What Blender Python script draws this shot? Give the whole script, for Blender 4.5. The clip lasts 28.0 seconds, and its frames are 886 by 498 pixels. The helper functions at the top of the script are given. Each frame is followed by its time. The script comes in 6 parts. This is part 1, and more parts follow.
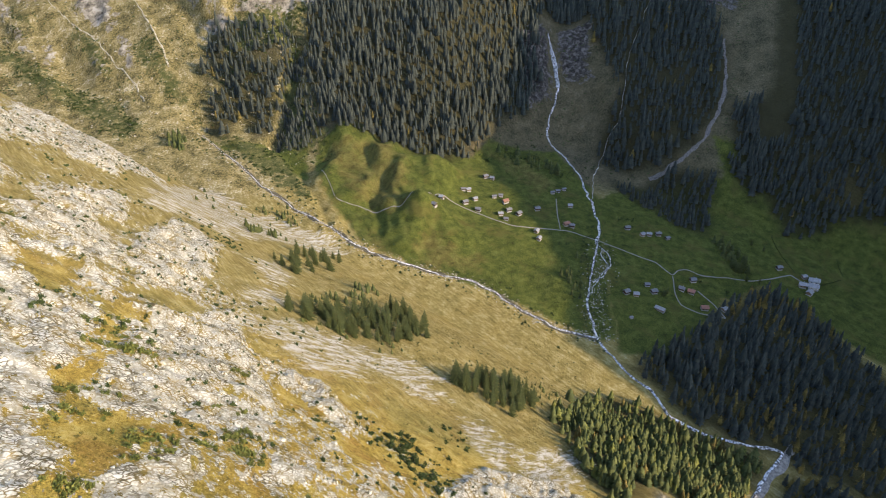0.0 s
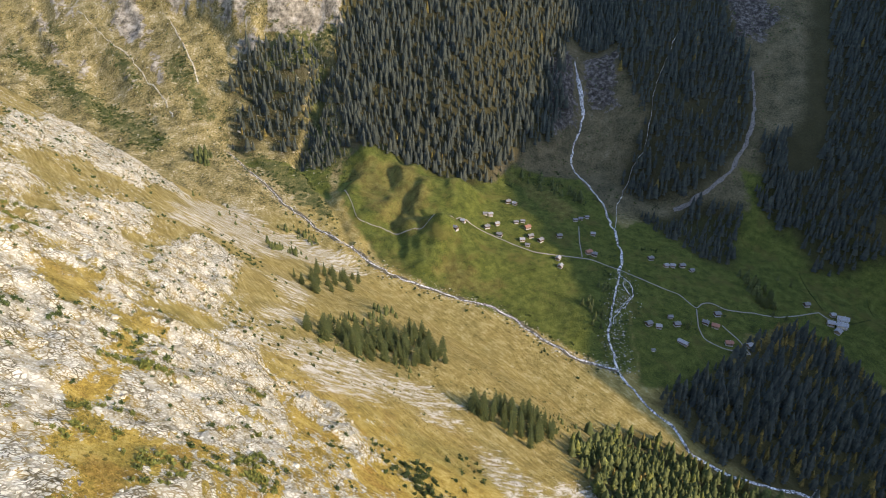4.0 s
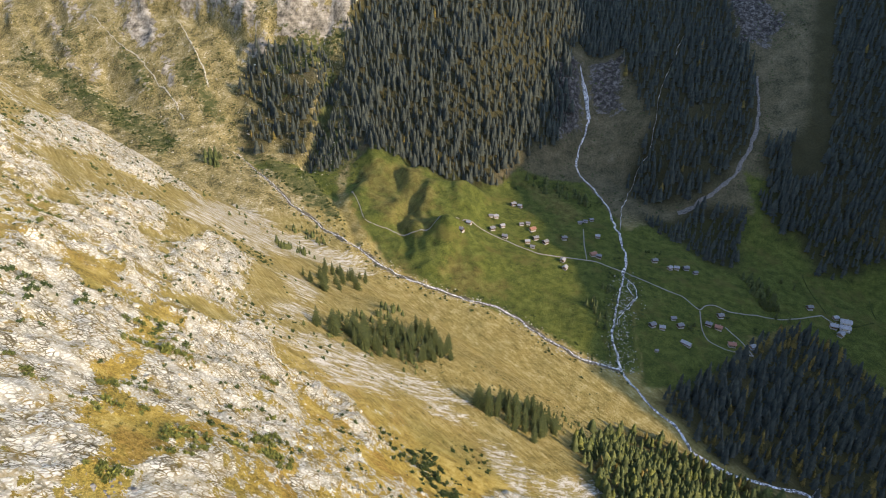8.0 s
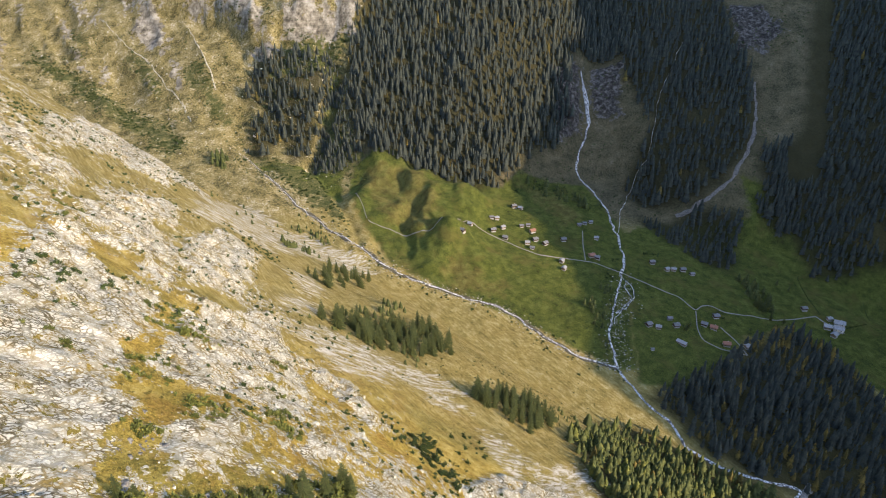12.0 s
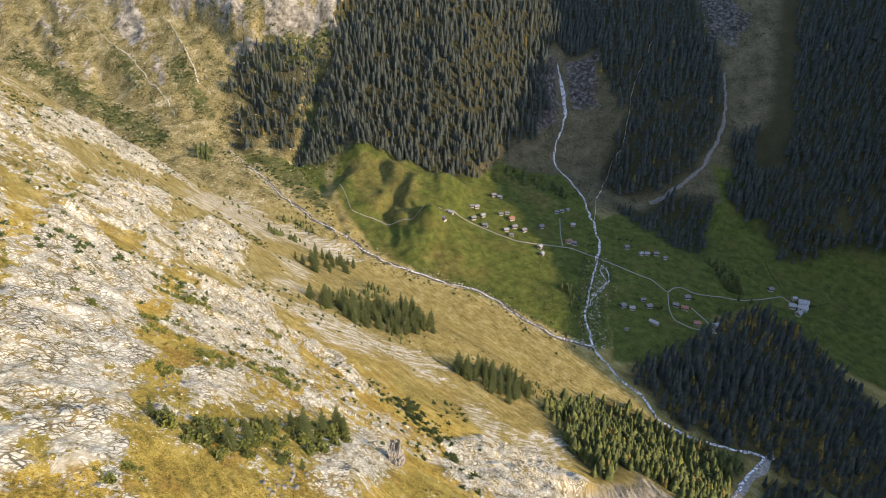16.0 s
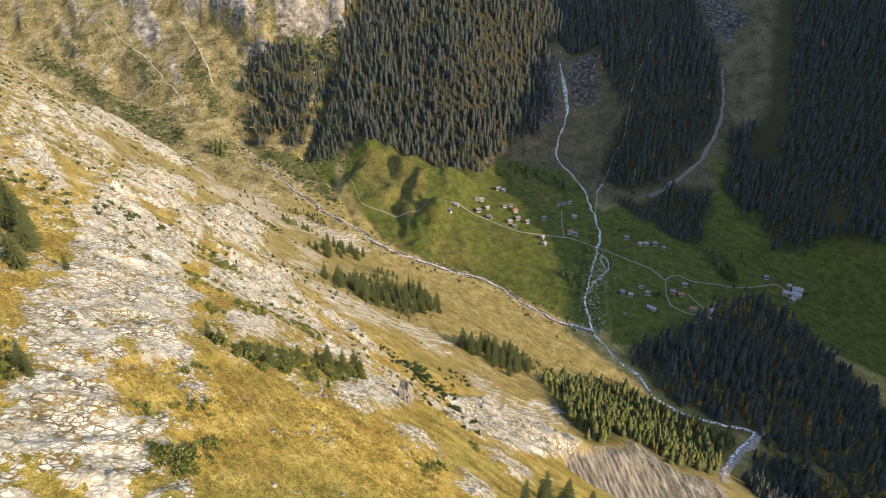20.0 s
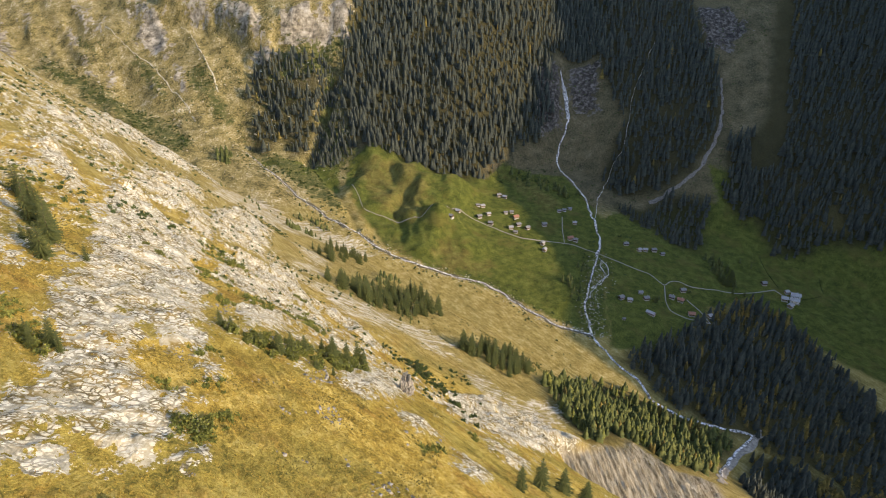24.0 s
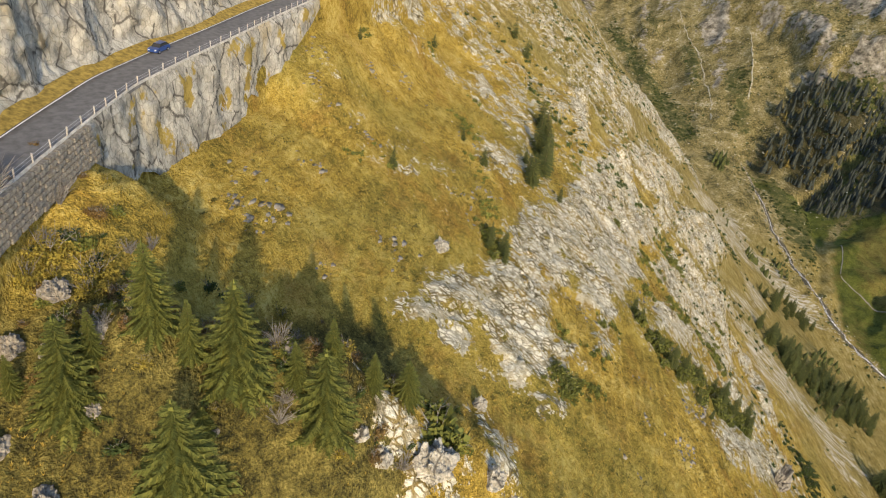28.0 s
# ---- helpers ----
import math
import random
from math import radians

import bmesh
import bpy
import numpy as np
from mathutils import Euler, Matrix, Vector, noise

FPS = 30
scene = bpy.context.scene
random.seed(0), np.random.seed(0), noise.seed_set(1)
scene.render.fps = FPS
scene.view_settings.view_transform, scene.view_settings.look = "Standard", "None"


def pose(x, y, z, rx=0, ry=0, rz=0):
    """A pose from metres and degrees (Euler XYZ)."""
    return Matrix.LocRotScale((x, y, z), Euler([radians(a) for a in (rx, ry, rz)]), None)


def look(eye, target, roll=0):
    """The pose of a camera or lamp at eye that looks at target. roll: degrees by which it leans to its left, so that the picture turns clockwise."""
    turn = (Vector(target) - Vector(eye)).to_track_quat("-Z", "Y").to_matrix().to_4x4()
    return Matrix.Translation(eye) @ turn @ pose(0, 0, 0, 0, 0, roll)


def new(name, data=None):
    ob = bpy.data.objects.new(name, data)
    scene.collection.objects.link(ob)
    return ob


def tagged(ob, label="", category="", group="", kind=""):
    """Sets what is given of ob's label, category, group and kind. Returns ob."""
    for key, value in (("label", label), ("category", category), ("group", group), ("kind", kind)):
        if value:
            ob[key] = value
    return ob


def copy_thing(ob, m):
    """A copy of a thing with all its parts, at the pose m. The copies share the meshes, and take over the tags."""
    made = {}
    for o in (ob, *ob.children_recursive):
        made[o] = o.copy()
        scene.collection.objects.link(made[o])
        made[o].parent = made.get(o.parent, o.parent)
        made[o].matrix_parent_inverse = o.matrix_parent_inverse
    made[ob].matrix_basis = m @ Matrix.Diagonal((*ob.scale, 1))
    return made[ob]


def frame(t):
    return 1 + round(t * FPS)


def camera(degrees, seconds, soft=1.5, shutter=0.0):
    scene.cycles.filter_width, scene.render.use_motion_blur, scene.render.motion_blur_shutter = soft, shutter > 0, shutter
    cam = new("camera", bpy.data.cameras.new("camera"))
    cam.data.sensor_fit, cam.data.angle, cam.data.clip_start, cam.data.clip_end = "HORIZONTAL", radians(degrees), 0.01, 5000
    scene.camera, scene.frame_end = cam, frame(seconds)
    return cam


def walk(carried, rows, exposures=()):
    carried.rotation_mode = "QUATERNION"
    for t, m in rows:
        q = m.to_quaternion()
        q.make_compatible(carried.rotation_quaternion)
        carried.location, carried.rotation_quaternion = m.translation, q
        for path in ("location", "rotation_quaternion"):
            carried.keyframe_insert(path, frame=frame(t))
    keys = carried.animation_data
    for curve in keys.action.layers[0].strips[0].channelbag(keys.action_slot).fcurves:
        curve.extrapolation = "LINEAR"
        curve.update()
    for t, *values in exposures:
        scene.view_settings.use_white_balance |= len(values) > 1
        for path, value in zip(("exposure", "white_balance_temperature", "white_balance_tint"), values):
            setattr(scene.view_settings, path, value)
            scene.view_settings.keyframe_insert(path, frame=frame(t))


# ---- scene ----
cam = camera(68.57, 28.0, soft=1.0)

# seconds, eye x y z, heading, pitch, lean in degrees
ROWS = [
    (0.0, -0.49, -0.67, 404.10, 0.02, -30.66, -0.01),
    (0.5, -0.93, 0.26, 404.32, 0.35, -30.76, -0.02),
    (1.0, -0.51, 0.76, 404.32, -0.13, -30.86, -0.12),
    (1.5, -0.94, 1.95, 403.58, -0.82, -30.61, -0.33),
    (2.0, -1.85, 3.23, 402.21, -1.86, -29.97, -0.64),
    (2.5, -2.23, 3.90, 401.87, -1.98, -29.49, -0.72),
    (3.0, -2.68, 4.14, 401.77, -1.51, -29.10, -0.77),
    (3.5, -3.18, 4.72, 401.38, -1.99, -28.82, -1.07),
    (5.5, -3.09, 2.39, 402.21, -0.98, -28.38, -1.31),
    (6.0, -3.13, 1.13, 402.19, -1.52, -28.41, -1.40),
    (6.5, -3.39, -0.21, 401.87, -1.77, -28.47, -1.33),
    (7.0, -3.34, -2.00, 402.15, -2.06, -28.54, -1.41),
    (7.5, -3.30, -3.80, 402.06, -2.83, -28.27, -1.42),
    (8.0, -3.54, -5.90, 402.19, -2.37, -28.20, -1.19),
    (8.5, -4.04, -7.57, 402.23, -2.28, -28.19, -1.34),
    (9.0, -3.90, -9.50, 402.30, -2.96, -28.18, -1.50),
    (9.5, -3.45, -11.85, 403.13, -3.01, -28.06, -1.56),
    (10.0, -3.05, -14.22, 403.79, -2.85, -27.90, -1.23),
    (10.5, -2.28, -16.80, 404.80, -2.76, -27.90, -1.42),
    (11.0, -1.63, -19.05, 405.21, -2.59, -27.82, -1.26),
    (11.5, -1.46, -21.14, 406.16, -2.37, -27.83, -1.32),
    (12.0, -1.31, -22.93, 406.23, -2.65, -27.84, -1.34),
    (12.5, -1.04, -25.14, 406.77, -2.77, -27.81, -1.47),
    (14.5, 0.03, -36.18, 408.35, -2.54, -27.96, -1.72),
    (15.0, 0.69, -40.29, 409.15, -2.38, -28.32, -1.71),
    (15.5, 1.29, -45.20, 410.12, -0.97, -28.39, -1.39),
    (16.0, 1.23, -49.61, 410.70, -0.94, -28.29, -1.41),
    (16.5, 1.84, -54.20, 411.09, -1.28, -28.22, -1.32),
    (17.0, 2.16, -58.78, 411.92, -0.83, -28.23, -1.25),
    (17.5, 2.80, -63.53, 412.60, -0.87, -28.12, -1.17),
    (18.0, 2.97, -67.68, 413.00, -0.95, -28.07, -1.16),
    (18.5, 3.51, -72.25, 413.69, -0.97, -28.11, -1.16),
    (19.0, 4.18, -77.08, 414.17, -0.87, -28.12, -1.00),
    (19.5, 4.07, -81.04, 414.11, -1.09, -28.07, -0.93),
    (20.0, 3.94, -85.33, 414.58, -1.66, -28.22, -0.83),
    (20.5, 3.38, -87.48, 414.42, -2.14, -28.12, -0.73),
    (21.0, 3.89, -89.84, 414.71, -2.49, -27.61, -0.70),
    (21.5, 4.32, -92.01, 415.24, -1.80, -27.39, -0.72),
    (23.5, 4.94, -95.73, 415.68, -1.76, -27.50, -1.06),
    (24.0, 4.92, -96.09, 415.25, -1.88, -27.44, -0.88),
    (24.5, 4.92, -96.09, 415.25, -7.08, -27.58, -1.93),
    (25.0, 4.92, -96.09, 415.25, -14.24, -27.97, -3.42),
    (25.5, 4.92, -96.09, 415.25, -21.37, -28.60, -5.15),
    (26.0, 4.92, -96.09, 415.25, -30.26, -29.52, -6.81),
    (26.5, 4.92, -96.09, 415.25, -39.94, -30.29, -7.60),
    (27.0, 4.92, -96.09, 415.25, -45.51, -31.24, -8.97),
    (27.5, 4.92, -96.09, 415.25, -45.09, -31.23, -8.88),
    (28.0, 4.92, -96.09, 415.25, -44.24, -31.14, -8.69),
]
walk(cam, [(t, pose(x, y, z, 90 + p, 0, -a) @ pose(0, 0, 0, 0, 0, -r)) for t, x, y, z, a, p, r in ROWS], exposures=[(0.0, 1.75, 6350, 17), (12.0, 1.75, 6400, 17), (21.0, 1.75, 6700, 17), (24.0, 1.69, 6900, 16), (25.0, 1.53, 7500, 16), (26.0, 1.39, 7450, 15), (27.0, 1.35, 7300, 14), (28.0, 1.29, 6950, 12)])

# ---- light ----
SUN_AZ, SUN_EL = radians(118.5), radians(21)
SUN_WAY = Vector((math.sin(SUN_AZ) * math.cos(SUN_EL), math.cos(SUN_AZ) * math.cos(SUN_EL), math.sin(SUN_EL)))
world = bpy.data.worlds.new("sky")
scene.world = world
world.use_nodes = True
wn = world.node_tree.nodes
sky = wn.new("ShaderNodeTexSky")
sky.sky_type = "NISHITA"
sky.sun_disc = False
sky.sun_elevation, sky.sun_rotation = SUN_EL, SUN_AZ
sky.altitude = 1300
sky.air_density, sky.dust_density = 1.0, 1.2
wn["Background"].inputs["Strength"].default_value = 0.15
world.node_tree.links.new(sky.outputs[0], wn["Background"].inputs["Color"])
sun = new("sun", bpy.data.lights.new("sun", "SUN"))
sun.data.energy, sun.data.angle, sun.data.color = 2.0, radians(0.55), (1.0, 0.83, 0.58)
sun.matrix_world = look((0, 0, 900), Vector((0, 0, 900)) - SUN_WAY)


# ---- noise over the plan ----
def hash2(i, j, seed):
    n = (i * 374761393 + j * 668265263 + seed * 974634777) & 0xFFFFFFFF
    n = ((n ^ (n >> 13)) * 1274126177) & 0xFFFFFFFF
    return ((n ^ (n >> 16)) & 0xFFFF) / 65535.0


def vnoise(x, y, seed=0):
    """Smooth value noise, 0 to 1, one cell a metre."""
    xi, yi = np.floor(x).astype(np.int64), np.floor(y).astype(np.int64)
    u, v = x - xi, y - yi
    u, v = u * u * (3 - 2 * u), v * v * (3 - 2 * v)
    a, b = hash2(xi, yi, seed), hash2(xi + 1, yi, seed)
    c, d = hash2(xi, yi + 1, seed), hash2(xi + 1, yi + 1, seed)
    return (a + (b - a) * u) * (1 - v) + (c + (d - c) * u) * v


def fbm(x, y, size, octaves=4, seed=0):
    total, amp, out = 0.0, 1.0, 0.0
    x, y = np.asarray(x, float) / size, np.asarray(y, float) / size
    for k in range(octaves):
        out = out + amp * vnoise(x + 17.3 * k, y - 9.1 * k, seed + k)
        total += amp
        amp *= 0.5
        x, y = x * 2.03, y * 2.03
    return out / total - 0.5


def ridged(x, y, size, octaves=4, seed=0):
    total, amp, out = 0.0, 1.0, 0.0
    x, y = np.asarray(x, float) / size, np.asarray(y, float) / size
    for k in range(octaves):
        out = out + amp * (1 - np.abs(2 * vnoise(x + 5.7 * k, y + 3.3 * k, seed + k) - 1))
        total += amp
        amp *= 0.55
        x, y = x * 2.1, y * 2.1
    return out / total - 0.5


def step(a, b, x):
    t = np.clip((x - a) / (b - a), 0, 1)
    return t * t * (3 - 2 * t)


def smax(a, b, k):
    h = np.clip(0.5 + 0.5 * (a - b) / k, 0, 1)
    return b + (a - b) * h + k * h * (1 - h)


# ---- the lie of the land ----
# sunny slope: height against the way uphill
UP = [-700, -520, -400, -330, -275, -214, -124, -94, -31, 0, 20, 60, 85, 108, 125, 180, 400]
UZ = [-230, -110, -20, 40, 76, 112, 186, 213, 276, 303, 317, 341, 354, 367, 373, 420, 640]
# foot of the far mountainsides
FX = [-1500, -900, -500, -350, -150, 0, 70, 130, 185, 240, 320, 450, 700, 1100, 1800]
FY = [1500, 1200, 960, 895, 850, 850, 870, 910, 960, 900, 800, 720, 560, 330, -100]
ROAD = [(-25, -128), (-48, -108), (-62, -96), (-74.5, -86), (-84, -78), (-96.5, -67), (-106.8, -54.5), (-119, -39), (-132, -23), (-148, -2), (-166, 24), (-190, 60), (-230, 110)]
ROAD_Z = 380.0


def soft_interp(x, xs, ys, r):
    return sum(np.interp(x + o * r, xs, ys) for o in (-1, -0.6, -0.2, 0.2, 0.6, 1)) / 6


def road_distance(x, y):
    """Signed distance to the road's middle, uphill positive, and the way along it."""
    best = np.full(np.shape(x), 1e9)
    side = np.zeros(np.shape(x))
    along = np.zeros(np.shape(x))
    run = 0.0
    for (ax, ay), (bx, by) in zip(ROAD, ROAD[1:]):
        dx, dy = bx - ax, by - ay
        ln = math.hypot(dx, dy)
        t = np.clip(((x - ax) * dx + (y - ay) * dy) / ln ** 2, 0, 1)
        d = np.hypot(x - ax - t * dx, y - ay - t * dy)
        near = d < best
        best = np.where(near, d, best)
        side = np.where(near, np.sign(dx * (y - ay) - dy * (x - ax)), side)
        along = np.where(near, run + t * ln, along)
        run += ln
    return best * side, along


def ridge(x, y, ax, ay, bx, by, h, w):
    dx, dy = bx - ax, by - ay
    t = np.clip(((x - ax) * dx + (y - ay) * dy) / (dx * dx + dy * dy), 0, 1)
    d = np.hypot(x - ax - t * dx, y - ay - t * dy)
    return h * np.exp(-(d / w) ** 2)


def slope_left(x, y):
    u = -(0.718 * x + 0.697 * y)
    v = 0.697 * x - 0.718 * y
    z = soft_interp(u, UP, UZ, 14.0)
    z = z + 32 * step(-150, -560, v) * step(-330, -120, u)
    z = z - 75 * step(-665, -760, v) * step(-330, -230, u)
    z = z + 16 * np.exp(-((u + 272) / 45) ** 2 - ((v + 310) / 120) ** 2)
    # gullies down the fall line
    z = z + 7 * fbm(v, u * 0.25, 60.0, 3, 40) * step(-420, -300, u)
    return z


def floor_z(x, y):
    return 0.09 * (y - 500) - np.where(x > 150, 0.13, 0.09) * (x - 150)


def far_wall(x, y):
    yb = soft_interp(x, FX, FY, 40.0)
    s = np.interp(x, [-500, -200, 0, 150, 240, 350, 600], [0.62, 0.8, 0.85, 0.85, 0.75, 0.6, 0.6])
    zb = 0.09 * (yb - 500) - np.where(x > 150, 0.13, 0.09) * (x - 150)
    up = y - yb
    return zb + s * up + np.clip(up, 0, 120) / 120 * (30 * fbm(x, y * 0.3, 150.0, 3, 50))


def base_land(x, y):
    x, y = np.asarray(x, float), np.asarray(y, float)
    z = smax(slope_left(x, y), floor_z(x, y), 14.0)
    z = smax(z, far_wall(x, y), 14.0)
    # mountain that closes the valley to the east
    crest = np.interp(y, [-900, -60, -22, 5, 35, 90, 194, 472, 800, 1600], [230, 300, 338, 388, 394, 398, 405, 520, 650, 760])
    return smax(z, crest - 2.2 * np.abs(x - 1000), 20.0)


AREAS = {}


def area(kind, *pts):
    AREAS.setdefault(kind, []).append(np.array(pts, float))


area("rock", (-189, 33), (-207, 57), (-211, 89), (-188, 73), (-182, 52), (-185, 37))
area("rock", (-2, 172), (18, 215), (55, 236), (88, 224), (66, 192), (52, 152), (28, 128), (8, 140))
area("rock", (-36, -56), (-35, -48), (-31, -45), (-28, -50), (-30, -57))
area("rock", (-44, -33), (-38, -32), (-29, -36), (-31, -41), (-38, -37))
area("rock", (-44, -59), (-43, -55), (-35, -53), (-35, -57))
area("rock", (-175.6, 215.3), (-177.8, 231.8), (-149.6, 207), (-138.5, 211.5), (-119.2, 179.7), (-104.4, 138.4), (-81.4, 86.3), (-73.1, 70.7), (-59.8, 45), (-50.8, 25.4), (-50.7, 17.9), (-60.5, 33.7), (-64.2, 28), (-64.3, 18.5), (-71.3, 18.8), (-78.6, 17.8), (-83.8, 18.4), (-92.1, 32.2), (-99.2, 47.6), (-105.5, 61.5), (-106.1, 73.4), (-124, 102.5), (-141.7, 142.6), (-150.1, 162.2))
area("rock", (-75.2, 7.3), (-70.2, 12.9), (-63, 10.5), (-57.1, 6.3), (-52.6, 10.4), (-47.3, 6), (-49.7, -3), (-47.8, -10.9), (-45.9, -16.7), (-50.5, -19), (-58.6, -13.6), (-62.4, -18.2), (-66.3, -16.4), (-69.7, -7.1))
area("rock", (-64.4, -22.3), (-61.4, -19.7), (-57.7, -23.6), (-53.1, -24.1), (-49.5, -20.9), (-48.5, -22.7), (-58.9, -29.9))
area("rock", (-45.6, -13.4), (-41, -7.4), (-38.1, -15.5), (-43.4, -18.5))
area("rock", (-193.2, 182.5), (-214.3, 235.1), (-180.3, 187), (-153.8, 155.2), (-142.6, 133.4), (-160.7, 147.7), (-183.2, 169.5))
area("rock", (-242.4, 263.7), (-264.1, 333.4), (-216, 276.7), (-206.2, 279.4), (-196.7, 254.3), (-217.5, 259))
area("rock", (-369.6, 538.1), (-330, 600), (-290, 580), (-219.6, 384.4), (-228.8, 366), (-253.3, 369.8))
area("rock", (-196.6, 286), (-201.8, 324.6), (-181.9, 307.3), (-174.1, 258.6))
area("rock", (-161.8, 231.6), (-169, 273.9), (-148.8, 259.8), (-144.1, 224.4))
area("rock", (-173.8, 335.8), (-169.5, 378.6), (-134.7, 324.3), (-130, 264.9), (-134.1, 226.1))
area("rock", (-112.9, 194.4), (-109.7, 275.8), (-79.5, 212.8), (-74.8, 128.3), (-91.2, 126.7), (-101.6, 147.2))
area("rock", (-73, 93.2), (-69.3, 131.4), (-56.4, 102), (-60.9, 67.4))
area("rock", (-38.7, 85.6), (-32.7, 104.7), (-25.2, 173.1), (-15.1, 103.9), (-22.8, 58), (-30.1, 60.3))
area("rock", (-16.7, 62.6), (-7, 73.5), (1.8, 62.5), (-8.9, 52.9))
area("rock", (-9.3, 147.9), (7, 152.9), (21.5, 137.6), (16.7, 121.7), (1.8, 124.6))
area("rock", (7.2, 56.2), (16.7, 50.6), (12.5, 36.8), (5.4, 36.6))
area("rock", (18.8, 114.5), (39.8, 112.3), (30.2, 86.6), (18.7, 84.5))
area("rock", (-318.6, 436), (-345, 560), (-300, 590), (-262, 565), (-253.4, 493.1), (-243.3, 438.3), (-260.8, 424.2), (-280.1, 422.7), (-250.6, 351.1), (-244.8, 318.6), (-292.5, 389.5))
area("rock", (-229, 295.4), (-242.3, 338.1), (-223.3, 328.9), (-207.4, 282.8), (-195, 243.9))
area("rock", (-208, 298.5), (-217.3, 361.3), (-208.2, 388.7), (-177.5, 318.2), (-185, 300.7), (-192.9, 276.9))
area("rock", (-189.7, 250.7), (-189.3, 278.4), (-172.6, 296.1), (-147.8, 266.7), (-142.6, 241.2), (-156.4, 235.8), (-169.3, 227.8))
area("rock", (-169.5, 311.6), (-186.7, 400.6), (-156.1, 398), (-141.7, 345.5), (-136.7, 310.6), (-115.3, 252.8), (-133.3, 260.2), (-151.5, 263.3))
area("rock", (-166.1, 200.8), (-161.5, 221.2), (-135.7, 227.3), (-122.5, 197.6), (-136.4, 194.1), (-146.1, 185.5), (-152.7, 181))
area("rock", (-123.2, 202.5), (-115, 223.2), (-93.3, 230.5), (-72.3, 202.4), (-61.7, 178.1), (-72.2, 168.6), (-83.3, 174.5), (-96.2, 175.8), (-113, 182.1))
area("rock", (-97.1, 150.5), (-92.3, 167.1), (-73.6, 167.4), (-56.8, 173.1), (-57.6, 140.8), (-70.2, 141), (-84, 122.6), (-96.3, 123.8))
area("rock", (-75.3, 225.2), (-57.8, 234.4), (-34.5, 195.8), (-38.8, 183.9), (-60.2, 202.2), (-71.9, 204.7))
area("rock", (-55.9, 145.4), (-45.5, 144.3), (-33.6, 137.5), (-49, 114.6))
area("band", (-245.6, 336.1), (-261.1, 399.5), (-236.8, 391.1), (-215.7, 310.9), (-218.8, 292.8))
area("band", (-159.2, 210.9), (-144.5, 219), (-135.3, 193), (-148.2, 188.7))
area("band", (-73.8, 35.2), (-71.8, 37.3), (-64.1, 24), (-65, 20.4))
area("band", (-67.2, 16.6), (-61.3, 19.6), (-54.7, 19), (-51.8, 13.5), (-55.5, 9.6), (-61, 11.9))
area("band", (-60.6, -19.7), (-57.2, -17.3), (-48.3, -20.8), (-53.6, -24.5))
area("band", (-243.8, 340.6), (-264.7, 407.9), (-237.9, 427.1), (-219.9, 392.4), (-230.2, 363.6), (-235.1, 334.4))
area("band", (-150, 191.5), (-140, 200.3), (-132.7, 204.8), (-129.3, 197), (-133.4, 179.2))
area("band", (-123.4, 199.5), (-116.9, 205.9), (-111.2, 197.1), (-117.6, 191.5))
area("band", (-103.9, 132.4), (-99.3, 136.4), (-96.3, 123.8))
area("band", (-88.2, 103.8), (-81.8, 109.7), (-79.7, 104.2), (-82.9, 96.7))
area("band", (-80.3, 94), (-73.9, 96.4), (-73.8, 93.2), (-77.5, 88.6))
area("band", (-50.1, 249.7), (-35.1, 266.4), (-33.8, 255), (-50.5, 229.6))
area("scree", (-109.5, 274.1), (-88.5, 319.1), (-66.3, 315.5), (-42, 326.4), (-39.7, 306.2), (-65.5, 271.5), (-87.3, 268.5), (-104.6, 256.2))
area("scree", (-222.5, 432.9), (-233.5, 595.2), (-183.8, 542.9), (-170, 471.2), (-184.4, 421.8), (-202.3, 385.3))
area("scree", (-297.1, 723.1), (-233.7, 692.7), (-232.3, 657.2), (-254.5, 607.7))
area("scree", (-184.3, 665.1), (-140.2, 638.3), (-97.8, 616.3), (-109.3, 601.3), (-152, 570.8))
area("scree", (-86.2, 216), (-58.9, 239.6), (-59.3, 229.4), (-84.2, 203.6))
area("scree", (-125.1, 336), (-106.1, 370.5), (-101.7, 332.4), (-115.8, 284.6))
area("scree", (-97.5, 283.6), (-57.3, 316.8), (-40, 312.5), (-42.7, 266.8), (-72.4, 236))
area("scree", (-23.3, 316.4), (7.3, 305.4), (-4.9, 282.3), (-27.9, 270.1))
area("scree", (7.3, 265.8), (39.7, 270.4), (54.9, 259.5), (24.4, 212.7))
area("scree", (64.9, 220.4), (101.2, 230.7), (65.7, 203.7), (50.2, 195.2))
area("scree", (-26, 67.1), (-16.1, 109.3), (-18.2, 74.2), (-25.6, 55.4))
area("crag", (-617, 1194), (-573, 1178), (-560, 1143), (-530, 1099), (-528, 1076), (-552, 1105), (-578, 1103), (-615, 1150))
area("crag", (-533, 1081), (-512, 1071), (-472, 999), (-490, 1002))
area("crag", (-525, 1170), (-478, 1160), (-462, 1130), (-513, 1147))
area("crag", (-461, 1150), (-373, 1112), (-337, 1062), (-392, 1083), (-456, 1132))
area("crag", (-378, 1052), (-347, 1064), (-322, 1050), (-334, 1028), (-366, 1042))
area("crag", (-331, 1092), (-198, 1096), (-204, 1071), (-208, 1058), (-281, 1052), (-299, 1046), (-320, 1062))
area("crag", (-810, 1233), (-769, 1213), (-722, 1145), (-759, 1177))
area("crag", (-655, 1092), (-620, 1060), (-634, 1048))
area("crag", (-563, 1051), (-524, 1007), (-538, 1004))
area("crag", (-574, 1230), (-440, 1175), (-330, 1120), (-190, 1118), (-100, 1300), (-600, 1420))
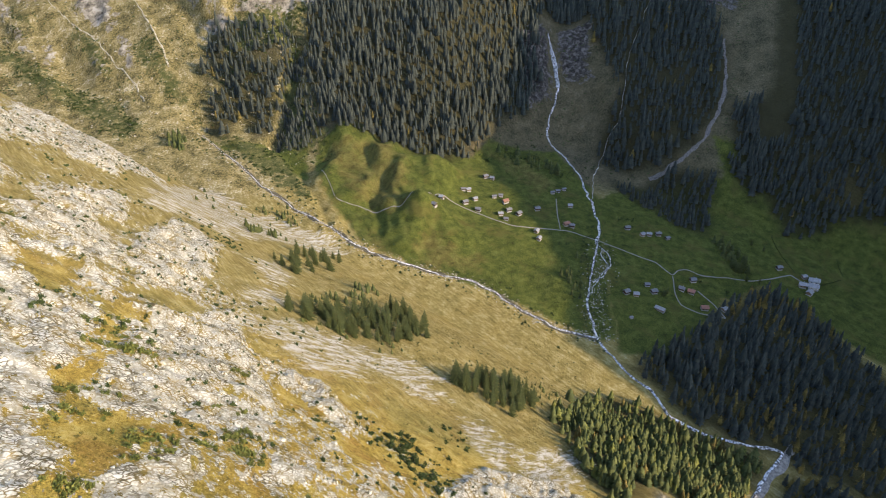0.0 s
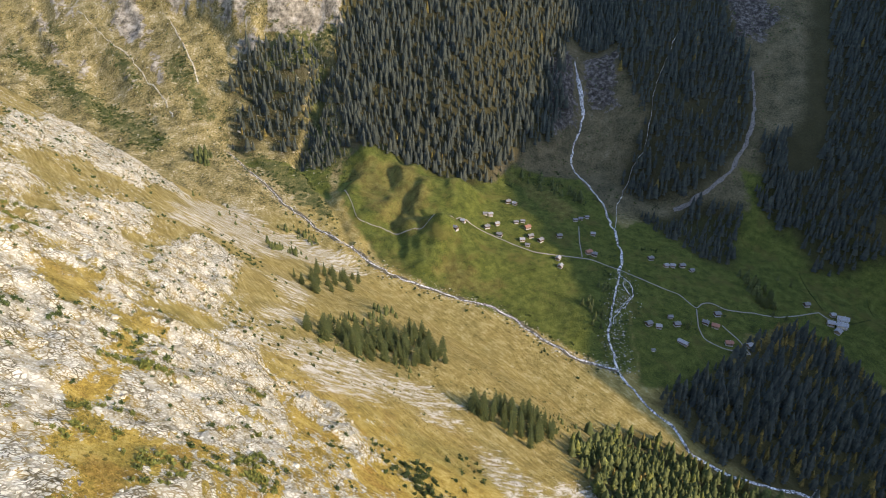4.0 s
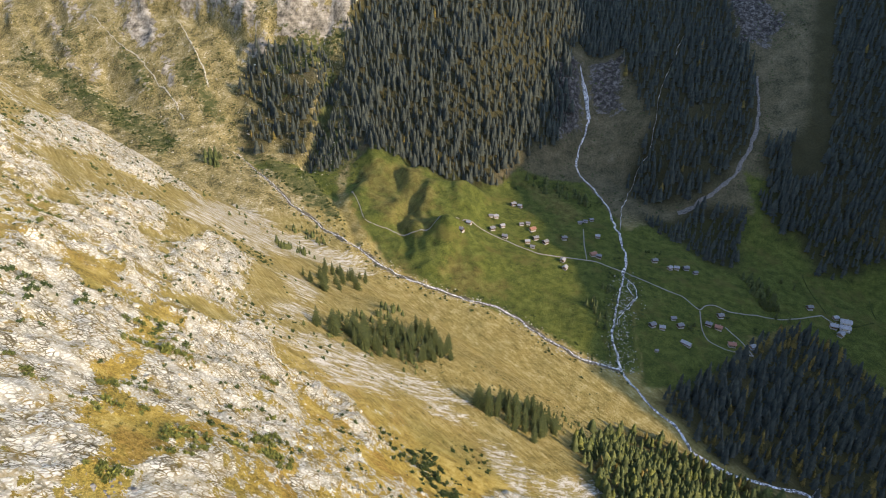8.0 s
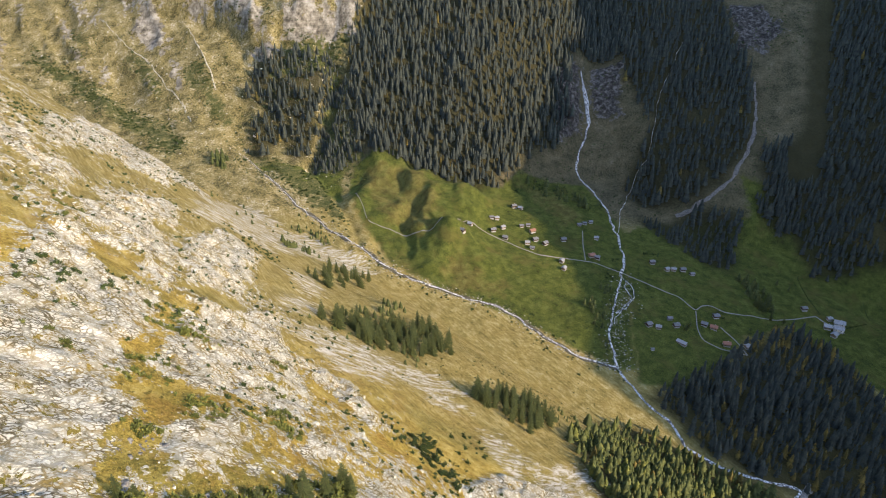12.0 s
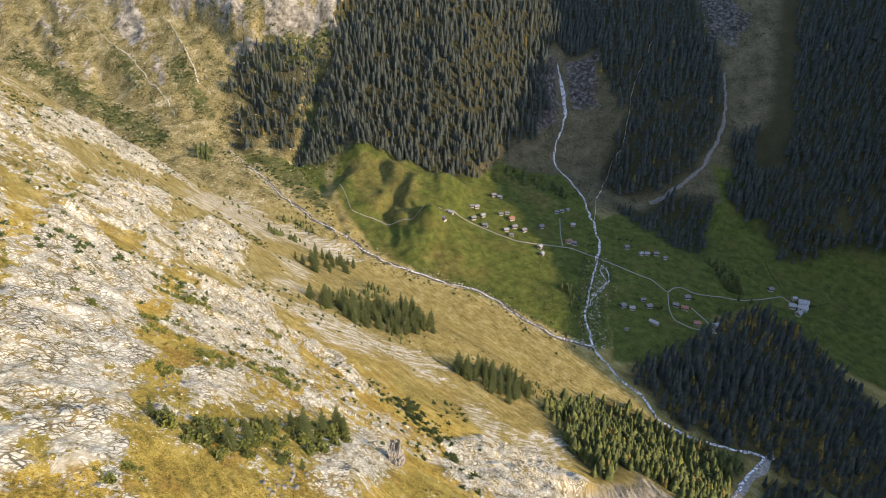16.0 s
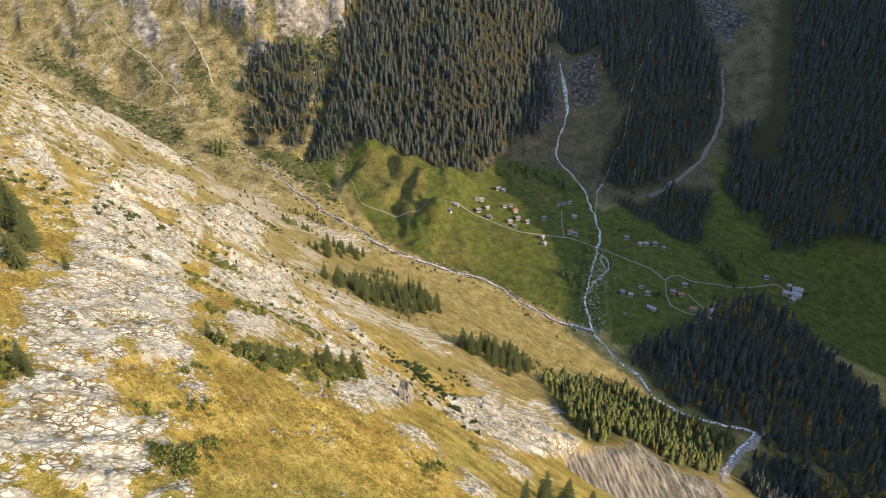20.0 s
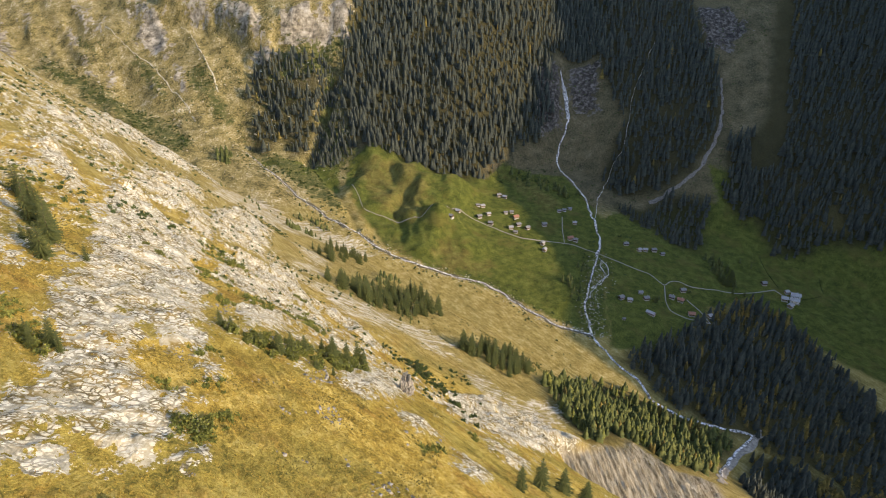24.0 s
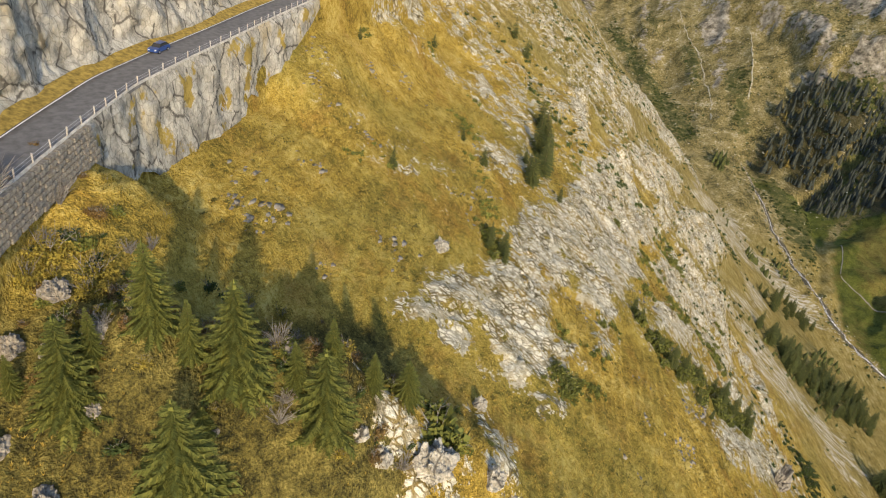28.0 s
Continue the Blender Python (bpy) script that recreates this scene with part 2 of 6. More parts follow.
area("crag", (116, 1078), (172, 1104), (176, 1015), (168, 992), (132, 972), (110, 974), (126, 1018), (136, 1043), (122, 1061))
area("crag", (188, 1098), (236, 1109), (232, 1022), (190, 1020))
area("crag", (420, 1190), (482, 1176), (500, 1118), (462, 1080), (414, 1090))
area("tawny", (-168, 841), (-87, 852), (-33, 766), (-57, 679), (-110, 708), (-138, 752))
area("tawny", (-40, 647), (1, 656), (55, 616), (-24, 584))
area("tawny", (-132, 705), (-68, 642), (-63, 592), (-102, 640))
area("tawny", (57, 886), (134, 861), (160, 800), (125, 776), (82, 848))
area("rock", (-141.9, 165.1), (-130, 191.8), (-118.7, 184.3), (-107.3, 152.1), (-102.7, 142.2), (-99.9, 127.1), (-91.7, 112.8), (-91.3, 106.8), (-71.6, 87.5), (-82.1, 77.8))
area("rock", (-76.6, 91.1), (-69.7, 101.9), (-64.7, 110.4), (-59.9, 100.4), (-73.4, 85.6))
area("rock", (-116.5, 138.8), (-121.2, 167.6), (-106.7, 139.6), (-100.8, 114.1))
area("rock", (-69.8, -20.2), (-73.4, -2.9), (-80.4, 24.3), (-68.7, 26.2), (-61.4, 7.3), (-52.8, 6.3), (-48.4, 10.2), (-45.7, -18.3), (-52.2, -23.3), (-57.3, -27.8), (-61.9, -33.9), (-64.4, -34.6))
area("rock", (-45.4, -15), (-43.6, -8.2), (-38.9, -10.8), (-41.6, -17.1))
area("rock", (-175.9, 88.6), (-172.6, 97.5), (-158.9, 86), (-156.7, 74.1))
area("scree", (-262, 517), (-281, 646), (-203, 679), (-111, 635), (-138, 606), (-164, 487), (-167, 434), (-200, 451))
area("scree", (-107, 258), (-96, 313), (-60, 331), (-17, 340), (6, 330), (-22, 292), (-58, 275), (-94, 254))
area("scree", (-147, 397), (-139, 445), (-107, 417), (-114, 355))
area("scree", (8, 278), (26, 293), (34, 260), (16, 240))
area("scree", (47, 263), (81, 292), (95, 274), (66, 225), (29, 194))
area("badland", (62, 200), (96, 226), (136, 262), (146, 250), (159, 240), (190, 250), (190, 215), (150, 170), (93, 140), (70, 150), (62, 170))
area("meadow", (-177, 854), (-131, 872), (36, 856), (71, 894), (165, 905), (209, 786), (171, 509), (148, 506), (85, 550), (-15, 595), (-93, 637), (-162, 752))
area("meadow", (205, 786), (258, 827), (395, 823), (399, 740), (488, 730), (640, 700), (640, 400), (453, 509), (372, 628), (318, 594), (216, 484), (168, 493))
area("meadow", (385, 880), (440, 835), (520, 748), (680, 770), (700, 690), (480, 690), (395, 735))
area("meadow", (-170, 760), (-230, 800), (-330, 860), (-240, 850), (-190, 850))
area("wood", (-205, 1075), (-150, 1270), (210, 1290), (166, 1148), (153, 1089), (140, 1000), (128, 960), (86, 926), (37, 879), (12, 842), (-60, 840), (-108, 856), (-144, 862), (-185, 915), (-203, 951), (-210, 1006))
area("wood", (-360, 1038), (-335, 1044), (-297, 1036), (-269, 1046), (-247, 1007), (-240, 952), (-239, 908), (-242, 868), (-266, 865), (-290, 905), (-310, 868), (-334, 877), (-353, 927), (-329, 936), (-329, 954), (-353, 960), (-366, 1005))
area("wood", (215, 1153), (230, 1340), (420, 1340), (420, 1110), (436, 1007), (407, 917), (334, 861), (265, 859), (229, 886), (235, 927), (274, 986))
area("wood", (575, 1230), (760, 1200), (820, 900), (640, 720), (507, 736), (490, 725), (443, 731), (424, 824), (407, 883), (485, 941))
area("wood", (232, 821), (317, 849), (382, 834), (335, 718), (292, 748))
area("wood", (221, 500), (315, 584), (369, 622), (410, 580), (443, 492), (460, 351), (361, 331), (290, 372), (261, 385), (217, 416), (174, 471))
area("wood", (78, 319), (127, 420), (159, 430), (180, 420), (215, 406), (250, 396), (264, 380), (258, 362), (240, 342), (196, 272), (167, 252), (149, 261), (141, 275), (96, 231), (76, 266))
area("wood", (290, 365), (360, 335), (455, 351), (520, 290), (400, 220), (320, 190), (245, 235), (240, 290), (268, 345))
area("wood", (-252, 1040), (-213, 1010), (-205, 945), (-192, 912), (-165, 868), (-200, 845), (-238, 862), (-236, 900), (-240, 950))
area("wood", (158, 1122), (190, 1300), (238, 1345), (236, 1150), (208, 1116))
area("wood", (418, 922), (445, 895), (450, 796), (414, 785), (396, 831), (416, 872))
area("wood", (188, 1214), (252, 1206), (248, 1138), (228, 1112), (184, 1112))
area("scrub", (-828, 1173), (-761, 1123), (-618, 1016), (-512, 951), (-417, 868), (-424, 807), (-495, 875), (-572, 922), (-681, 1019), (-794, 1109))
area("scrub", (-498, 1041), (-464, 1055), (-374, 941), (-384, 916), (-425, 959), (-468, 1003))
area("scrub", (-625, 1114), (-573, 1085), (-528, 1030), (-501, 987), (-539, 1008), (-595, 1070))
# ravine between the woods: scrub, its dark ground also standing in for shade
area("scrub", (-252, 1045), (-213, 1010), (-205, 945), (-192, 912), (-150, 858), (-190, 835), (-236, 860), (-234, 900), (-238, 950))
area("scrub", (-318, 872), (-245, 850), (-190, 785), (-150, 715), (-172, 712), (-240, 775))
area("scrub", (-779, 1220), (-674, 1116), (-742, 1159))
area("scrub", (-320, 1060), (-200, 1070), (-235, 1000), (-330, 1000))


def inside(kind, x, y, soft):
    """How far a place lies in any area of that kind: 0 outside, 1 inside, over an edge of that softness."""
    out = np.zeros(np.shape(x))
    for p in AREAS[kind]:
        lo, hi = p.min(0) - 2 * soft, p.max(0) + 2 * soft
        m = (x > lo[0]) & (x < hi[0]) & (y > lo[1]) & (y < hi[1])
        if not m.any():
            continue
        px, py = x[m], y[m]
        odd = np.zeros(px.shape, bool)
        dist = np.full(px.shape, 1e9)
        for (ax, ay), (bx, by) in zip(p, np.roll(p, -1, 0)):
            dx, dy = bx - ax, by - ay
            t = np.clip(((px - ax) * dx + (py - ay) * dy) / (dx * dx + dy * dy), 0, 1)
            dist = np.minimum(dist, np.hypot(px - ax - t * dx, py - ay - t * dy))
            cross = (ay > py) != (by > py)
            odd ^= cross & (px < ax + (py - ay) * dx / (dy if dy else 1e-9))
        v = step(-soft, soft, np.where(odd, dist, -dist))
        out[m] = np.maximum(out[m], v)
    return out


def cover(x, y):
    """What the ground carries: rock, scree, meadow, wood, crag, scrub, badland, tawny grass."""
    u = -(0.718 * x + 0.697 * y)
    v = 0.697 * x - 0.718 * y
    jx, jy = x + 14 * fbm(x, y, 22.0, 3, 60), y + 14 * fbm(x, y, 22.0, 3, 61)
    near = step(420, 250, np.hypot(x, y + 96))
    kx, ky = x * (1 - near) + (x + 0.35 * (jx - x)) * near, y * (1 - near) + (y + 0.35 * (jy - y)) * near
    c = {"rock": inside("rock", kx, ky, 5.0)}
    c["rock"] = c["rock"] * (1 - inside("band", kx, ky, 4.0))
    loose = step(0.03, 0.17, fbm(x, y, 16.0, 4, 70)) * step(-170, -100, u) * step(150, 105, u) * step(-700, -600, v) * 0.34 * step(24, 40, np.hypot(x + 52, y + 72)) * step(60, 130, y)
    broken = step(-0.13, 0.06, fbm(x, y, 30.0, 4, 71)) * step(-150, -95, u) * step(130, 95, u) * step(-690, -600, v) * step(-30, -130, v) * 0.55
    c["rock"] = np.maximum(c["rock"], np.maximum(loose, broken * (1 - 0.7 * inside("band", kx, ky, 6.0))))
    c["scree"] = inside("scree", jx, jy, 10.0)
    c["badland"] = inside("badland", jx, jy, 6.0)
    c["meadow"] = inside("meadow", jx, jy, 14.0)
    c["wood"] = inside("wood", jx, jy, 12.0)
    c["crag"] = inside("crag", x + 2 * (jx - x), y + 2 * (jy - y), 14.0)
    c["rib"] = ridged(0.78 * x + 0.62 * y, (0.62 * x - 0.78 * y) * 0.2, 58.0, 4, 94)
    c["tawny"] = inside("tawny", jx, jy, 22.0)
    c["scrub"] = inside("scrub", jx, jy, 18.0)
    c["thicket"] = step(34, 20, np.abs((x + 52) * 0.83 - (y + 72) * 0.55)) * step(36, 22, np.abs((x + 54) * 0.55 + (y + 76) * 0.83)) * (0.6 + 0.8 * (fbm(x, y, 9.0, 3, 93) + 0.5)) * step(-68, -57, x)
    c["bowl"] = np.maximum(step(-655, -700, v), step(760, 840, y))
    # the side of the valley in shade; its ground is coloured darker
    c["shaded_flank"] = step(-205, -150, x) * step(760, 850, y)
    c["crag"] = np.maximum(c["crag"], 0.62 * step(0.18, 0.34, c["rib"]) * c["bowl"] * step(-230, -300, x) * step(880, 980, y) * (1 - c["scrub"]))
    return c


def land(x, y, c=None):
    x, y = np.asarray(x, float), np.asarray(y, float)
    flat = x.ndim == 0
    if flat:
        x, y = x[None], y[None]
    z = base_land(x, y)
    if c is None:
        c = cover(x, y)
    u = -(0.718 * x + 0.697 * y)
    v = 0.697 * x - 0.718 * y
    d, along = road_distance(x, y)
    # hillocks and spurs of the meadow
    wx, wy = x + 26 * fbm(x, y, 48.0, 3, 90), y + 26 * fbm(x, y, 48.0, 3, 91)
    near_spur = x * 0 + (y < 200)
    wx, wy = np.where(near_spur, x, wx), np.where(near_spur, y, wy)
    for ax, ay, bx, by, h, w in ((-140, 870, -20, 790, 16, 40), (-20, 790, -30, 696, 14, 30), (-30, 696, 16, 660, 11, 24), (-128, 850, -142, 750, 13, 21),
                                 (-80, 830, -106, 725, 14, 18), (-52, 800, -68, 710, 11, 16), (-62, 700, -52, 655, 8, 14), (-26, 690, -38, 632, 10, 15), (120, 590, 130, 560, 6, 20),
                                 (-62, -96, -53, -84, 7, 9), (-48, -76, -44, -67, 11, 9), (-42, -60, -37, -47, 9, 8.5)):
        lump = ridge(wx, wy, ax, ay, bx, by, h, w)
        z = z + np.where(near_spur, lump * step(-5, -19, d), lump)
    # beds of the torrents
    z = z + 5.0 * fbm(x, y, 45.0, 4, 80) * step(350, 600, np.hypot(x, y + 96))
    # ravine between the two woods, ribs and chutes of the bowl, the cliff band under its rim
    for ax, ay, bx, by, h, w in ((-250, 1045, -222, 990, -12, 13), (-222, 990, -225, 940, -14, 12), (-225, 940, -236, 855, -12, 11), (-236, 855, -190, 790, -5, 7), (-190, 790, -135, 670, -3, 6)):
        z = z + ridge(x, y, ax, ay, bx, by, h, w)
    z = z + c["bowl"] * step(-215, -300, x) * 26 * c["rib"]
    rim = np.interp(x, [-560, -453, -374, -341, -297, -254, -213, -150], [1165, 1122, 1056, 1045, 1055, 1068, 1060, 1075]) + 10 * fbm(x, y, 18.0, 3, 95)
    z = z + 34 * step(0, 26, y - rim) * step(-640, -560, x) * step(-150, -210, x)
    hump = step(-190, -140, x) * step(40, -10, x) * step(630, 670, y) * step(890, 850, y)
    z = z + hump * 13.0 * ridged(wx + 0.35 * wy, wy * 0.38, 30.0, 4, 96)
    rk = c["rock"]
    rough = 1.0 + 1.5 * step(180, 380, np.hypot(x, y + 96))
    q = 6.0 * fbm(0.8 * x + 0.6 * y, 0.9 * y - 0.5 * x, 9.0, 4, 82)
    ledge = np.floor(q) + step(0.62, 1.0, q - np.floor(q))
    z = z + rk * rough * (2.6 * ridged(v + 0.35 * u, u * 0.6 - 0.2 * v, 17.0, 3, 81) + 0.6 * ledge + 0.8 * ridged(x, y, 3.4, 2, 99) + 0.7)
    z = z + c["crag"] * (20 * ridged(x, y * 0.6, 60.0, 3, 83) + 15 * ridged(x, y * 0.2, 24.0, 4, 97))
    z = z + c["badland"] * (2.6 * np.abs(((x + 0.18 * y + 7 * fbm(x, y * 0.4, 14.0, 3, 84)) / 4.6) % 1.0 - 0.5) * 2 + 2.4 * ridged(x, y * 0.25, 9.0, 3, 98) - 20 * step(245, 150, y))
    z = z + c["scree"] * (2.2 * fbm(v, u * 0.08, 9.0, 3, 85))
    z = z + (1 - rk) * (1.1 * fbm(x, y, 7.0, 3, 86) + 0.5 * fbm(v, u, 2.2, 2, 87)) * step(600, 250, np.hypot(x, y + 96))
    # small terraces of the steep pasture
    z = z + (1 - rk) * 0.35 * np.sin((u + 6 * fbm(x, y, 30.0, 2, 88)) * 1.9) * step(-120, -60, u) * step(140, 90, u)
    # road bench, with talus under its outer face
    z = z + step(52, 75, along) * (1 - 1.2 * step(74, 92, along) * step(150, 136, along)) * (5.0 * fbm(along, d, 9.0, 3, 92) + 6.0) * step(-26, -8, d) * step(0, -4, d)
    z = z + 5.5 * step(36, 58, along) * step(86, 70, along) * step(-24, -7, d) * step(0, -4, d)
    bench = np.where(d > 0, ROAD_Z + np.maximum(0, d - 7.0) * 2.4, np.maximum(z, ROAD_Z - np.maximum(0, -d - 3.0) * 7.0))
    bench = np.where((d > 0) & (d < 8.0), ROAD_Z - 0.05, bench)
    w = step(70, 40, np.abs(d)) * step(0, 10, along)
    z = np.where(np.abs(d) < 70, z * (1 - w) + bench * w, z)
    return float(z[0]) if flat else z


# ---- materials ----
class Nodes:
    """Short ways to build a node tree."""

    def __init__(self, name):
        self.mat = bpy.data.materials.new(name)
        self.mat.use_nodes = True
        self.tree = self.mat.node_tree
        self.bsdf = self.tree.nodes["Principled BSDF"]
        self.coord = self.tree.nodes.new("ShaderNodeTexCoord").outputs["Object"]

    def put(self, node, slot, value):
        socket = node.inputs[slot]
        if isinstance(value, bpy.types.NodeSocket):
            self.tree.links.new(value, socket)
        elif isinstance(value, tuple) and len(value) == 3 and socket.type == "RGBA":
            socket.default_value = (*value, 1)
        else:
            socket.default_value = value

    def stretch(self, scale, turn=0.0):
        n = self.tree.nodes.new("ShaderNodeMapping")
        n.inputs["Scale"].default_value = scale
        n.inputs["Rotation"].default_value = (0, 0, turn)
        self.tree.links.new(self.coord, n.inputs["Vector"])
        return n.outputs[0]

    def along_slope(self, across, down):
        """Coordinates across and down the sunny slope."""
        n = self.tree.nodes.new("ShaderNodeMapping")
        n.vector_type = "TEXTURE"
        n.inputs["Scale"].default_value = (1 / across, 1 / down, 1 / down)
        n.inputs["Rotation"].default_value = (0, 0, radians(-45.9))
        self.tree.links.new(self.coord, n.inputs["Vector"])
        return n.outputs[0]

    def noise(self, scale, detail=4.0, rough=0.55, vector=None, distort=0.0):
        n = self.tree.nodes.new("ShaderNodeTexNoise")
        self.put(n, "Vector", vector or self.coord)
        self.put(n, "Scale", scale), self.put(n, "Detail", detail), self.put(n, "Roughness", rough), self.put(n, "Distortion", distort)
        return n.outputs["Fac"]

    def cells(self, scale, feature="F1", vector=None):
        n = self.tree.nodes.new("ShaderNodeTexVoronoi")
        n.feature = feature
        self.put(n, "Vector", vector or self.coord), self.put(n, "Scale", scale)
        return n.outputs["Distance"]

    def shaken(self, vector, scale, amount):
        """The same coordinates, pushed about by noise."""
        n = self.tree.nodes.new("ShaderNodeTexNoise")
        self.put(n, "Vector", vector), self.put(n, "Scale", scale), self.put(n, "Detail", 3.0)
        m = self.tree.nodes.new("ShaderNodeVectorMath")
        m.operation = "MULTIPLY_ADD"
        self.put(m, 0, n.outputs["Color"]), self.put(m, 2, vector)
        m.inputs[1].default_value = (amount, amount, amount)
        return m.outputs[0]

    def attr(self, name):
        n = self.tree.nodes.new("ShaderNodeAttribute")
        n.attribute_name = name
        return n.outputs["Fac"]

    def calc(self, op, a, b=0.0):
        n = self.tree.nodes.new("ShaderNodeMath")
        n.operation = op
        self.put(n, 0, a), self.put(n, 1, b)
        return n.outputs[0]

    def ramp(self, fac, *stops):
        n = self.tree.nodes.new("ShaderNodeValToRGB")
        e = n.color_ramp.elements
        while len(e) < len(stops):
            e.new(0.5)
        for i, (p, c) in enumerate(stops):
            e[i].position = p
            e[i].color = (*c, 1) if isinstance(c, tuple) else (c, c, c, 1)
        self.put(n, "Fac", fac)
        return n.outputs["Color"]

    def mix(self, fac, a, b, mode="MIX"):
        n = self.tree.nodes.new("ShaderNodeMix")
        n.data_type, n.blend_type = "RGBA", mode
        self.put(n, 0, fac), self.put(n, 6, a), self.put(n, 7, b)
        return n.outputs[2]

    def edge(self, x, lo, hi):
        n = self.tree.nodes.new("ShaderNodeMapRange")
        n.interpolation_type = "SMOOTHSTEP"
        self.put(n, "Value", x), self.put(n, "From Min", lo), self.put(n, "From Max", hi)
        return n.outputs[0]

    def random(self, island=False):
        if island:
            return self.tree.nodes.new("ShaderNodeNewGeometry").outputs["Random Per Island"]
        return self.tree.nodes.new("ShaderNodeObjectInfo").outputs["Random"]

    def finish(self, color, rough=0.9, bump=None, strength=0.5, distance=0.1, spec=0.2):
        self.put(self.bsdf, "Base Color", color)
        self.put(self.bsdf, "Roughness", rough)
        self.put(self.bsdf, "Specular IOR Level", spec)
        if bump is not None:
            n = self.tree.nodes.new("ShaderNodeBump")
            self.put(n, "Height", bump), self.put(n, "Strength", strength), self.put(n, "Distance", distance)
            self.tree.links.new(n.outputs[0], self.bsdf.inputs["Normal"])
        return self.mat


def rock_color(k, scale=1.0):
    """Pale limestone: light faces, darker beds, fine black joints, ochre stains."""
    lie = k.stretch((1.0, 0.42, 0.8), radians(-40))
    a = k.noise(0.11 * scale, 4, 0.6)
    b = k.noise(0.55 * scale, 6, 0.70, lie)
    c = k.noise(2.1 * scale, 4, 0.65, lie)
    mixed = k.calc("ADD", k.calc("MULTIPLY", a, 0.28), k.calc("ADD", k.calc("MULTIPLY", b, 0.44), k.calc("MULTIPLY", c, 0.28)))
    light = k.ramp(mixed, (0.36, (0.22, 0.195, 0.125)), (0.43, (0.43, 0.395, 0.285)), (0.49, (0.62, 0.585, 0.45)), (0.57, (0.79, 0.755, 0.61)))
    block = k.shaken(k.along_slope(1.0, 0.55), 0.7 * scale, 1.1 / scale)
    joint = k.calc("MULTIPLY", k.edge(k.cells(0.30 * scale, "DISTANCE_TO_EDGE", block), 0.01, 0.08), k.edge(k.cells(0.95 * scale, "DISTANCE_TO_EDGE", block), 0.0, 0.16))
    sound = k.edge(k.noise(0.13 * scale, 4, 0.6), 0.42, 0.60)
    joint = k.calc("MAXIMUM", joint, k.calc("MULTIPLY", sound, 0.55))
    stain = k.edge(k.noise(0.2 * scale, 3, 0.5), 0.56, 0.70)
    tone = k.mix(k.calc("MULTIPLY", stain, 0.4), light, (0.46, 0.34, 0.17))
    ochre = k.edge(k.noise(0.16 * scale, 3), 0.42, 0.60)
    return k.mix(joint, k.mix(ochre, (0.115, 0.092, 0.042), (0.27, 0.19, 0.055)), tone), k.calc("ADD", b, k.calc("MULTIPLY", joint, 0.10))


